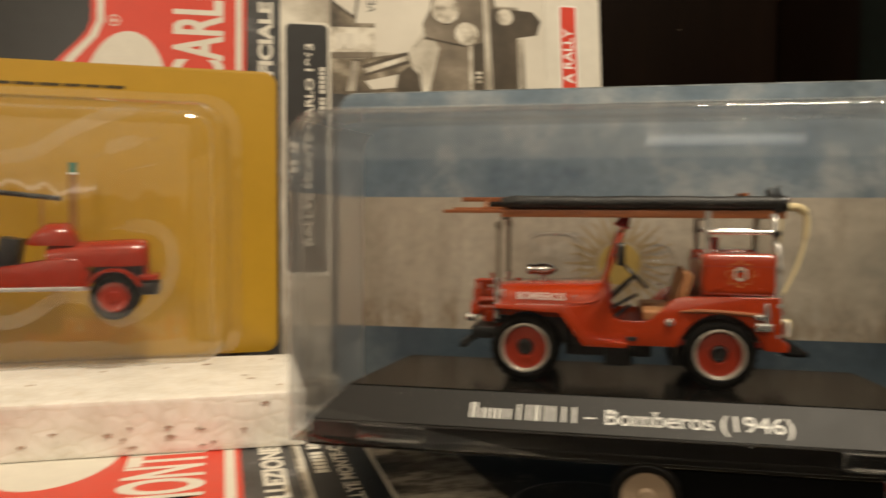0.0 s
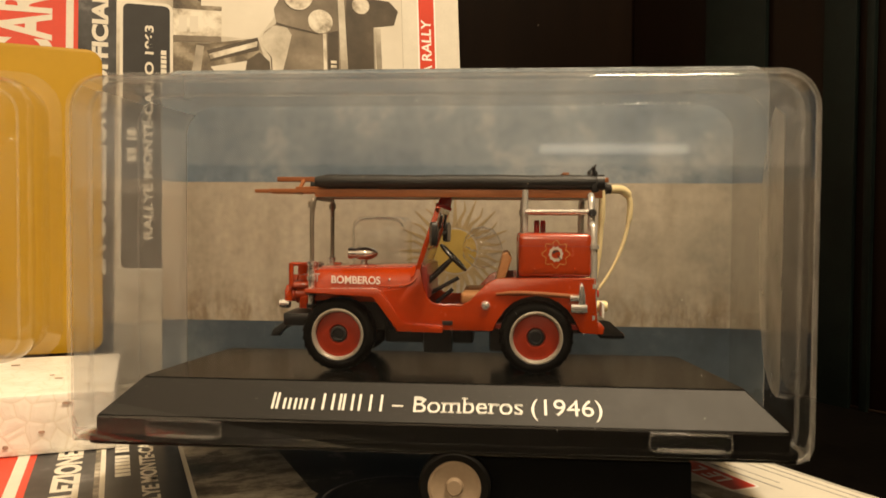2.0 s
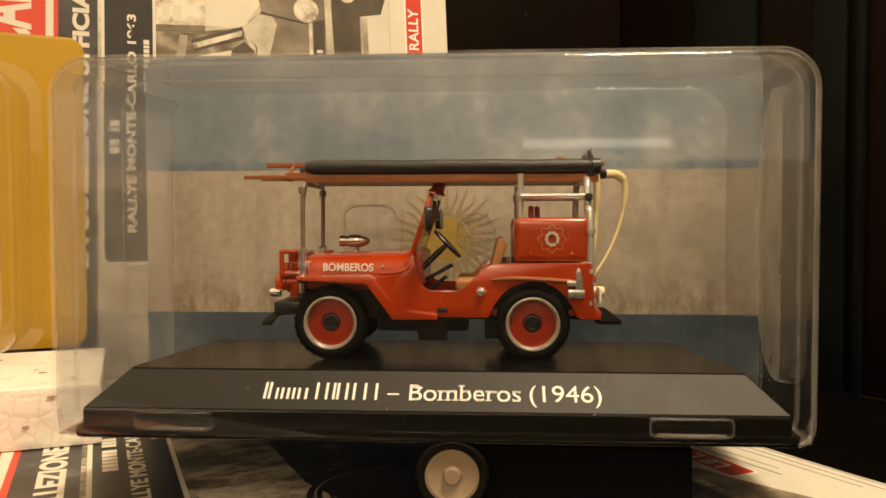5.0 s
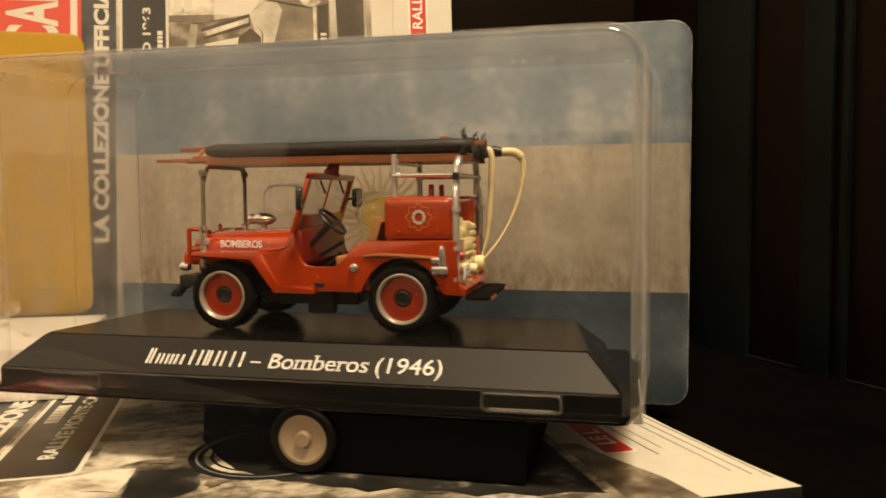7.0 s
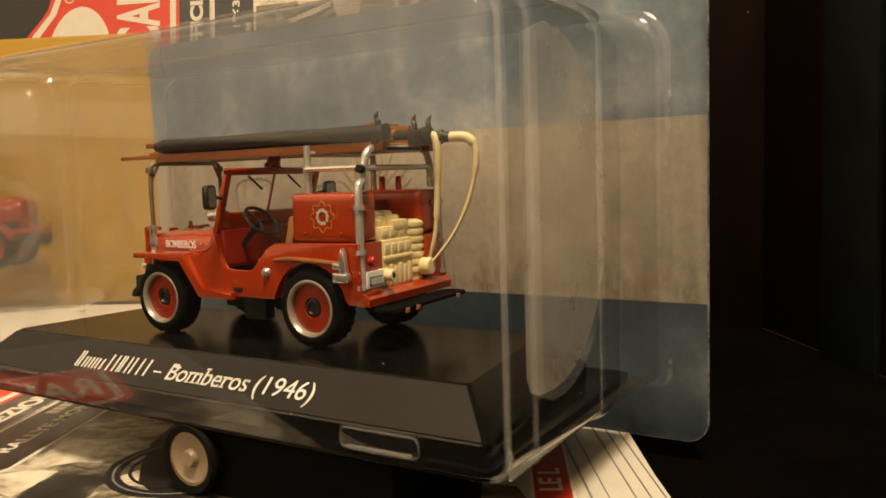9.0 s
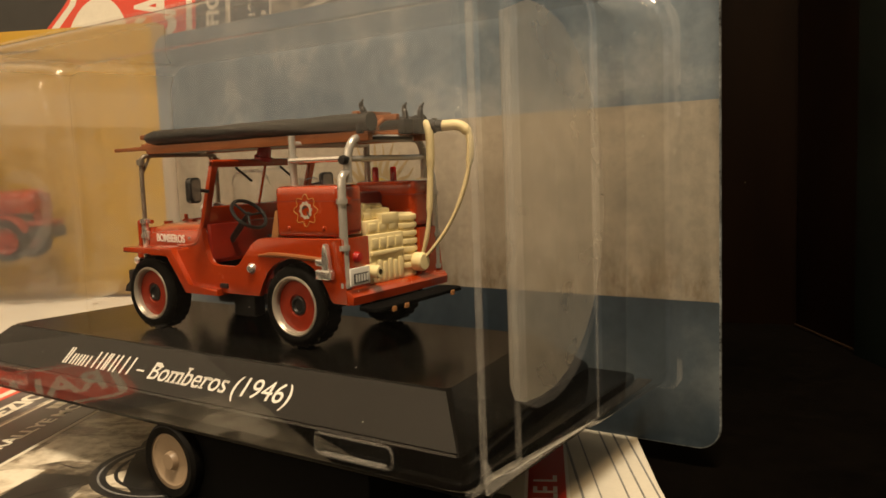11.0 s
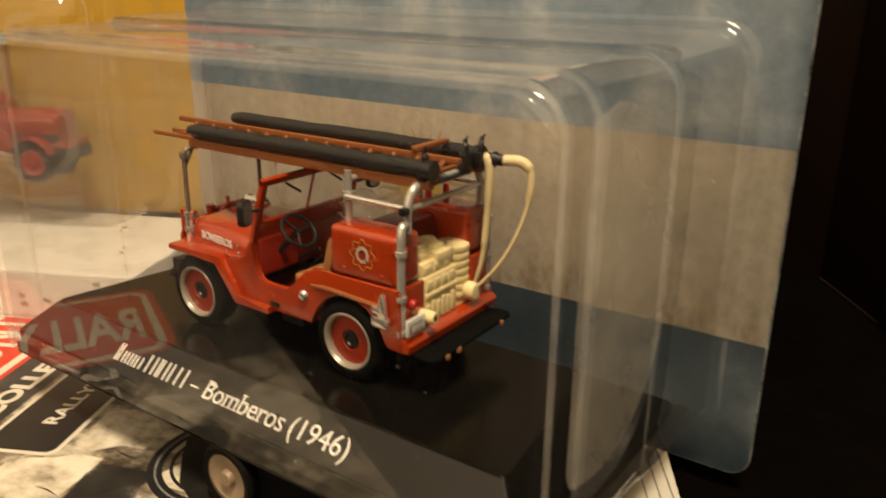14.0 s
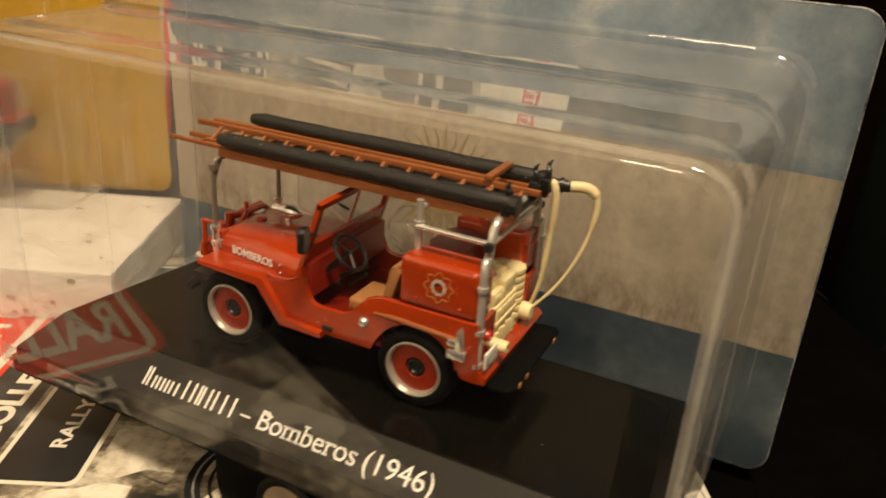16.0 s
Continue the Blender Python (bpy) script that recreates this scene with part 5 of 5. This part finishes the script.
# cockpit
ring = [(4.1 * math.cos(k * math.tau / 28), 4.1 * math.sin(k * math.tau / 28), 0) for k in range(29)]
wheel_m = place(3.2, -9.2, 26.6, 0, 46, 0)
bm = tube(ring, 0.42, 8, caps=False)
bm.transform(wheel_m)
sw = part("steering_wheel", bm, black_plastic, ft)
for a in (90, 210, 330):
    bm = tube([(0, 0, -0.3), (4.0 * math.cos(radians(a)), 4.0 * math.sin(radians(a)), 0)], 0.3, 6)
    bm.transform(wheel_m)
    part("spoke", bm, black_plastic, sw)
bm = tube([(0, 0, 0.2), (0, 0, -3), (0, 0, -9.5)], [0.5, 0.75, 0.75], 10)
bm.transform(wheel_m)
part("steering_column", bm, black_plastic, sw)
for yy in (-8.2, 8.2):
    seat = part("seat", box(5.2, 13.6, yy - 5, yy + 5, 15.6, 18.4, 0.8, 3), tan_seat, ft, "tan moulded seat")
    part("backrest", prism([(12.4, 17.8), (14.4, 17.6), (17.2, 26.6), (16.2, 28.0), (15.0, 27.6)], yy - 4.8, yy + 4.8, "y", 0.6), tan_seat, seat)
for k, (a, b2) in enumerate((((-2.6, -4, 17.6), (4.2, -4, 21.4)), ((-1.5, -1.5, 15), (2.6, -1.5, 18.4)))):
    part("gear_lever", tube([a, b2], 0.5, 8), black_plastic, ft)
part("fuel_cap", lathe([(0, -1.0), (0.7, -0.9), (1.1, -0.4), (1.2, 0.2)], (11.2, -16.5, 15.8), "y", 18), chrome, ft, "chrome filler cap")
part("side_step", box(1.2, 3.6, -16.9, -16.3, 11.2, 12.2, 0.15), black_plastic, ft)

# siren on the hood
siren = part("siren", lathe([(0, -24.4), (1.35, -24.4), (1.5, -23.6), (1.25, -22.6), (1.7, -21.6), (1.75, -19.6), (1.3, -18.0), (0.5, -16.9), (0, -16.7)], (0, 1.5, 27.0), "x", 22), siren_chrome, ft, "chrome siren")
part("siren_foot", tube([(-20.4, 1.5, 24.2), (-20.4, 1.5, 26)], 0.9, 10), chrome, siren)
part("hood_catch", box(-27.6, -25.8, -1.4, 0.4, 24.0, 24.8, 0.2), red_paint, ft)
for zz in (19.6, 21.4):
    part("hood_rivet", lathe([(0, -14.15), (0.25, -14.1), (0.35, -13.6)], (-11.6, 0, zz), "y", 10), chrome, ft)
lettering("door_word", "BOMBEROS", 1.75, white_print, ft, place(-25.9, -11.95, 20.3, 90, 0, -7.2), "white lettering", width=12.2, depth=0.05, bold=0.055)

# wheels
RIM = [(6.25, -2.6), (6.1, -2.95), (5.85, -3.0), (5.65, -2.7), (5.55, -2.8), (5.4, -2.65), (5.32, -2.2), (5.32, -1.5), (5.5, 2.0), (6.0, 2.0)]
DISC = [(5.5, -1.5), (4.8, -1.5), (3.2, -1.75), (2.3, -1.75), (2.1, -1.2), (1.6, -1.1), (0, -1.1)]
HUB = [(2.0, -1.1), (1.9, -1.6), (1.45, -1.7), (1.2, -1.25), (0, -1.25)]
TYRE = [(5.5, -2.4), (6.4, -2.95), (7.5, -2.9), (8.2, -2.3), (8.5, -1.5), (8.5, 1.5), (8.2, 2.3), (7.5, 2.9), (6.4, 2.9), (5.5, 2.4)]


def truck_wheel(x, y, flip):
    def turned(prof):
        return lathe([(r, a * flip) for r, a in prof], (x, y, 8.55), "y", 40)
    t = part("wheel", turned(TYRE), black_rubber, ft, "black tyre with a red disc and silver rim")
    part("rim", turned(RIM), rim_silver, t)
    part("disc", turned(DISC), wheel_red, t)
    part("hub", turned(HUB), black_plastic, t)
    for k in range(26):
        a = k * math.tau / 26
        bm = box(-0.45, 0.45, -2.0, 2.0, 8.3, 8.58, bm=bmesh.new())
        bm.transform(place(x, y, 8.55) @ Matrix.Rotation(a, 4, "Y"))
        part("tread_block", bm, black_rubber, t, smooth=0)


for wx in (-23.4, 22.9):
    truck_wheel(wx, -13.9, 1)
    truck_wheel(wx, 13.9, -1)
    part("axle", tube([(wx, -13, 8.4), (wx, 13, 8.4)], 1.5, 10), black_plastic, ft)
part("chassis", box(-31, 37, -6.5, 6.5, 8.4, 10.8, 0.3), black_plastic, ft)
part("gearbox", box(-14, 8, -5, 5, 5.2, 9, 0.8), black_plastic, ft)
part("side_tank", box(-4, 3, -9, -5.6, 3.4, 9.8, 0.8), black_plastic, ft)
part("side_tank", box(12, 16, -9, 9, 4.0, 9.8, 0.8), black_plastic, ft)
part("inner_wing", box(-31, -13, -9.4, 9.4, 9, 18.4, 0.5), black_plastic, ft)
part("inner_wing", box(13.6, 33, -13.0, 13.0, 10, 18.6, 0.5), black_plastic, ft)

# side boxes with emblems
for sgn in (-1, 1):
    y0, y1 = sorted((sgn * 16.3, sgn * 8.4))
    bx = part("equipment_box", box(18.6, 35.4, y0, y1, 22.5, 32.7, 1.6, 4), red_paint, ft, "red equipment box")
    part("lid_seam", box(18.5, 35.5, y0 - 0.02, y1 + 0.02, 29.6, 29.75), dark_red, bx, smooth=0)
    for cx in (22.4, 31.8):
        part("rivet", lathe([(0, sgn * 16.75), (0.35, sgn * 16.65), (0.45, sgn * 16.3)], (cx, 0, 24.4), "y", 10), red_paint, bx)
    for cz in (29.4, ):
        part("rivet", lathe([(0, 35.9), (0.7, 35.8), (0.9, 35.3)], (0, sgn * 13.0, cz), "x", 14), red_paint, bx)
    emb = []
    for k in range(64):
        a = k * math.tau / 64
        rr = 2.35 + 0.85 * abs(math.cos(4 * a)) ** 1.8
        emb.append((27.2 + rr * math.cos(a), 27.9 + rr * math.sin(a)))
    em = part("emblem", tube([(a, sgn * 16.33, b) for a, b in emb + emb[:1]], 0.06, 6, caps=False), gold_print, bx, "gold star emblem with a white ring and dark centre")
    gear = []
    for k in range(40):
        a = k * math.tau / 40
        rr = 1.7 if k % 4 < 2 else 1.5
        gear.append((27.2 + rr * math.cos(a), 27.9 + rr * 1.06 * math.sin(a)))
    o0, o1 = sorted((sgn * 16.3, sgn * 16.36))
    part("emblem_ring", prism(gear, o0, o1, "y"), dull_print, em, smooth=0)
    core = [(27.2 + 1.0 * math.cos(k * math.tau / 16), 27.9 + 1.05 * math.sin(k * math.tau / 16)) for k in range(16)]
    o0, o1 = sorted((sgn * 16.36, sgn * 16.4))
    part("emblem_core", prism(core, o0, o1, "y"), red_paint, em, smooth=0)
    o0, o1 = sorted((sgn * 16.4, sgn * 16.44))
    for shape in ([(26.3, 28.2), (26.6, 28.7), (27.3, 28.8), (27.9, 28.6), (27.9, 28.4), (27.2, 28.4), (26.6, 28.0)], [(27.4, 27.7), (27.65, 27.75), (28.4, 26.7), (28.2, 26.6)]):
        part("emblem_mark", prism(shape, o0, o1, "y"), black_print, em, smooth=0)
part("water_tank", box(18.6, 27.0, -8.3, 8.3, 19.5, 30.6, 1.0, 2), dark_red, ft)
for cx, cy in ((23.8, 10.2), (25.6, 14.4)):
    part("tank_cap", tube([(cx, cy, 32), (cx, cy, 35.4), (cx, cy, 35.8)], [0.75, 0.75, 0.55]), beacon_red, ft)
part("fender_strip", tube([(13.6, -16.6, 18.6), (18, -16.9, 19.0), (24, -17.0, 18.8), (32.4, -16.8, 18.2)], [0.3, 0.5, 0.5, 0.5], 8, bend=1), wood_brown, ft)

# cream pump set between the boxes
cp = part("pump_set", box(27.4, 36.2, -8.3, 3.2, 12.2, 22.4, 0.5), cream, ft, "cream moulded pump set")
part("pump_block", box(27.4, 35.6, -8.2, 2.6, 21.9, 25.2, 0.6), cream, cp)
part("pump_block", box(27.6, 34.2, -8.0, 1.6, 24.8, 27.4, 0.6), cream, cp)
part("pump_block", box(33.9, 36.0, -3.6, 2.4, 24.0, 26.4, 0.5), cream, cp)
part("pump_dome", lathe([(2.9, 27.0), (2.9, 28.0), (2.5, 28.4), (0, 28.5)], (30.9, -5.0, 0), "z", 24), cream, cp)
part("pump_dome", lathe([(1.9, 27.0), (1.9, 27.9), (1.5, 28.3), (0, 28.4)], (31.4, -0.6, 0), "z", 20), cream, cp)
for k in range(7):
    part("hose_coil", lathe([(3.0, 13.9 + 1.7 * k), (3.7, 14.2 + 1.7 * k), (3.8, 14.7 + 1.7 * k), (3.7, 15.2 + 1.7 * k), (3.0, 15.5 + 1.7 * k)], (32.6, 6.6, 0), "z", 24), cream, cp)
part("coil_core", lathe([(0, 12.2), (3.3, 12.2), (3.3, 25.4), (2.6, 25.9), (0, 26.0)], (32.6, 6.6, 0), "z", 24), cream, cp)
# pleats along the foot, a ledge, shallow square pads above
for k in range(6):
    part("pump_rib", box(35.8, 36.6, -7.7 + 1.75 * k, -6.5 + 1.75 * k, 12.8, 16.6 + 0.5 * (k % 2), 0.28), cream, cp)
part("pump_ledge", box(35.6, 36.6, -8.1, 3.0, 18.0, 19.0, 0.35), cream, cp)
for k in range(4):
    part("pump_pad", box(35.7, 36.45, -7.6 + 2.6 * k, -5.5 + 2.6 * k, 19.5, 21.6, 0.25), cream, cp)
for k in range(3):
    part("pump_pad", box(34.9, 35.9, -7.6 + 3.2 * k, -5.2 + 3.2 * k, 22.9, 24.6, 0.25), cream, cp)
for k in range(3):
    part("pump_pad", box(33.6, 34.5, -7.4 + 2.9 * k, -5.4 + 2.9 * k, 25.3, 26.6, 0.25), cream, cp)
bits = random.Random(7)
for k in range(16):
    px, py = bits.uniform(28.4, 33.6), bits.uniform(-7.2, 0.8)
    a, b2 = bits.uniform(0.35, 0.8), bits.uniform(0.35, 0.8)
    part("pump_detail", box(px - a, px + a, py - b2, py + b2, 27.1, 27.7 + 0.4 * (k % 3), 0.2), cream, cp)
part("suction_cap", lathe([(0, 38.6), (1.7, 38.5), (2.0, 38.1), (2.0, 36.2), (1.5, 35.8), (1.5, 34)], (0, 7.4, 15.3), "x", 24), cream, cp)
part("nozzle", lathe([(0.6, 39.8), (1.1, 39.8), (1.3, 39.2), (1.3, 35.5)], (0, -9.5, 15.4), "x", 18), cream, ft, "cream hose nozzle")

# tail
part("rear_cross_bar", prism([(35.8, 9.6), (35.8, 12.6), (37.6, 12.2), (38.4, 11.2), (38.2, 9.6)], -16.3, 16.3, "y", 0.4), red_paint, ft)
part("tail_panel", box(35.4, 36.4, -16.2, -8.6, 11, 22.4, 0.2), red_paint, ft)
part("tail_panel", box(35.4, 36.4, 8.6, 16.2, 11, 22.4, 0.2), red_paint, ft)
rs = part("rear_step", prism(round_rect(37.6, 43.4, -15.0, 15.0, 1.8, 4), 8.4, 9.2, "z", 0.2), soot_black, ft)
for yy in (-11, -7, 9.5):
    part("step_lamp", box(43.2, 43.7, yy, yy + 1.2, 8.0, 9.0, 0.1), tan_seat, rs)
part("tail_lamp", lathe([(0, 37.5), (0.8, 37.4), (1.1, 36.9), (1.1, 36.2)], (0, -12.6, 18.6), "x", 16), beacon_red, ft)
plate = part("number_plate", box(37.8, 38.3, -16.6, -10.9, 13.4, 16.8, 0.15), white_print, ft, "white plate with dark bars")
part("plate_panel", box(38.3, 38.38, -15.8, -11.6, 13.9, 15.7), black_print, plate, smooth=0)
for k in range(5):
    part("plate_bar", box(38.38, 38.44, -15.4 + 0.8 * k, -14.9 + 0.8 * k, 14.1, 15.5), white_print, plate, smooth=0)
fit_s = part("hydrant_fitting", prism([(32.2, 15.4), (34.0, 15.4), (33.8, 18.6), (33.5, 20.8), (33.0, 21.6), (32.5, 20.8), (32.4, 18.6)], -18.2, -16.9, "y", 0.3), chrome, ft, "bright metal fitting")
part("fitting_flange", box(30.6, 34.4, -18.3, -16.7, 14.6, 16.6, 0.4), chrome, fit_s)
part("fitting_nub", box(30.4, 32.6, -18.0, -17.0, 17.2, 18.6, 0.35), chrome, fit_s)

# roof frame in silver tube
near_pipe = part("rear_pipe", tube([(35.9, -15.4, 12.8), (35.9, -15.4, 33.0), (35.6, -14.6, 34.6), (35.4, -12.8, 35.0)], 0.85, 12, bend=2), silver, ft)
far_pipe = part("rear_pipe", tube([(35.9, 15.4, 12.8), (35.9, 15.4, 33.0), (35.6, 14.6, 34.6), (35.4, 12.8, 35.0)], 0.85, 12, bend=2), silver, ft)
for p, sg in ((near_pipe, -1), (far_pipe, 1)):
    for zz in (29.6, 20.6, 13.4):
        part("pipe_clip", tube([(35.9, sg * 15.4, zz - 0.5), (35.9, sg * 15.4, zz + 0.5)], 1.15, 12), silver, p)
for sg in (-1, 1):
    rp = part("rack_post", tube([(35.5, sg * 12.8, 33), (35.5, sg * 12.8, 38.5), (35.6, sg * 11.0, 41.4), (35.6, sg * 8.6, 41.6)], 0.85, 12, bend=2), silver, ft)
    part("rack_knob", lathe([(0, -0.9), (0.8, -0.8), (1.0, 0), (0.8, 0.8), (0, 0.9)], (35.6, sg * 13.9, 37.4), "y", 16), black_plastic, rp)
    fp = part("rack_post", tube([(20.2, sg * 11.9, 31.5), (20.2, sg * 11.9, 42.8)], 0.75, 12), silver, ft)
    part("rack_joint", tube([(20.2, sg * 11.9, 37), (20.2, sg * 11.9, 38.6)], 1.1, 12), silver, fp)
    part("rack_bar", tube([(20.2, sg * 12.6, 37.7), (35.6, sg * 13.0, 37.7)], 0.6, 12), chrome, ft)
    ap = part("front_post", tube([(-30.8, sg * 11.4, 24.0), (-30.8, sg * 11.4, 39.2), (-30.6, sg * 10.8, 40.5), (-30.4, sg * 8.8, 40.7)], 0.55, 10, bend=2), dull_silver, ft)
    part("post_sleeve", tube([(-30.9, sg * 11.4, 14.0), (-30.9, sg * 11.4, 25.4)], 0.85, 14), chrome, ap, "bright metal sleeve")
    for zz in (14.6, 17.8, 21.4, 25.0):
        part("post_collar", tube([(-30.9, sg * 11.4, zz - 0.5), (-30.9, sg * 11.4, zz + 0.5)], 1.15, 14), chrome if zz > 21 else black_plastic, ap)
    part("post_elbow", tube([(-30.8, sg * 11.4, 38.4), (-30.8, sg * 11.4, 39.8)], 0.95, 12), dull_silver, ap)
    part("post_brace", tube([(-30.7, sg * 11.3, 36.2), (-30.5, sg * 9.0, 40.4)], 0.35, 8), dull_silver, ap)
part("cross_tube", tube([(20.2, -11.9, 41.0), (20.2, 11.9, 41.0)], 0.7, 10), silver, ft)
part("cross_tube", tube([(35.6, -9, 41.6), (35.6, 9, 41.6)], 0.8, 10), silver, ft)
part("cross_tube", tube([(35.5, -12.8, 37.6), (35.5, 12.8, 37.6)], 0.6, 10), silver, ft)
part("cross_tube", tube([(-30.4, -9, 40.7), (-30.4, 9, 40.7)], 0.55, 10), dull_silver, ft)

# ladders and hose rolls on the roof
low = part("ladder", box(-46.0, 38.6, -8.0, -7.2, 42.0, 42.9, 0.15), wood_brown, ft, "brown roof ladder")
part("ladder_rail", box(-46.0, 38.6, 6.5, 7.9, 42.3, 43.6, 0.2), wood_brown, low)
part("rack_rail", box(-30.6, 38.4, -9.8, -8.2, 41.0, 42.9, 0.2), wood_brown, ft)
part("rack_rail", box(-30.6, 38.4, 8.2, 9.8, 41.0, 42.9, 0.2), wood_brown, ft)
part("ladder_rail", box(-43.5, -29.0, -4.4, -3.6, 42.2, 43.2, 0.15), wood_brown, low)
up = part("ladder", box(-41.8, 40.6, -3.3, -2.2, 45.0, 46.2, 0.2), wood_brown, ft, "brown extension ladder")
part("ladder_rail", box(-36.0, 38.6, -7.2, -6.2, 42.9, 43.6, 0.2), wood_brown, up)
# black slab added below the ladders to block light and darken the gap
part("dark_filler", box(-30, 37.5, -7.0, 6.0, 41.2, 41.9, 0.2), black_plastic, ft)
for k in range(13):
    part("rung", tube([(-38 + 6 * k, -7.4, 42.5), (-38 + 6 * k, 7, 42.5)], 0.42, 8), wood_brown, low)
    part("rung", tube([(-35 + 6 * k, -2.6, 45.5), (-35 + 6 * k, -6.6, 43.2)], 0.5, 8), wood_brown, up)
part("cross_piece", box(29.4, 31.0, -3.6, 7.6, 46.4, 47.4, 0.2), wood_brown, up)
for yy, x0, x1 in ((-8.9, -30.5, 38.0), (9.0, -36.0, 37.5)):
    pts, rad = [], []
    for k in range(24):
        q = k / 23
        pts.append((x0 + (x1 - x0) * q, yy + 0.12 * math.sin(9 * q + yy), 44.75 + 0.06 * math.sin(14 * q)))
        rad.append(1.68 + 0.06 * math.sin(31 * q) - (0.5 if k in (0, 23) else 0))
    hr = part("hose_roll", tube(pts, rad, 16), hose_black, ft, "black rolled hose")
    part("hose_cap", tube([(x1 - 1, yy, 44.7), (x1 + 0.8, yy, 44.7)], 1.85, 16), black_plastic, hr)
for cx, cy, lean in ((36.6, -8.6, -0.2), (37.0, 4.4, 0.3), (38.4, 7.8, 0.9)):
    cl = part("clamp", box(cx - 0.9, cx + 0.9, cy - 1.6, cy + 1.6, 42.4, 45.6, 0.4), black_plastic, ft)
    part("clamp_hook", tube([(cx, cy, 45.2), (cx + 0.2, cy, 46.8), (cx - 0.5, cy + lean, 47.8), (cx + 0.3, cy + 1.4 * lean, 49.0)], [0.75, 0.65, 0.5, 0.2], 8, bend=2), black_plastic, cl)
coupling = part("hose_coupling", tube([(38.5, 8.6, 44.2), (40.6, 9.2, 44.1), (42.6, 9.9, 43.95)], 1.25, 14), black_plastic, ft)
part("coupling_ring", tube([(40.6, 9.2, 44.1), (41.3, 9.45, 44.05)], 1.6, 14), black_plastic, coupling)
part("loose_hose", tube([(38.8, 8.6, 44.4), (40.0, 8.4, 44.4), (40.6, 8.2, 41.0), (40.0, 8.2, 30.0), (39.4, 8.0, 22.0), (37.4, 7.6, 15.6)], [1.0, 1.0, 0.9, 0.7, 0.5, 0.4], 12, bend=3), hose_cream, ft, "cream rubber hose")
part("loose_hose", tube([(42.2, 9.8, 43.9), (46.6, 11.6, 44.1), (48.6, 12.0, 40.6), (47.0, 11.4, 31.0), (43.0, 10.0, 22.0), (37.6, 7.8, 15.4)], [1.15, 1.15, 0.8, 0.5, 0.4, 0.36], 12, bend=3), hose_cream, ft, "cream rubber hose")
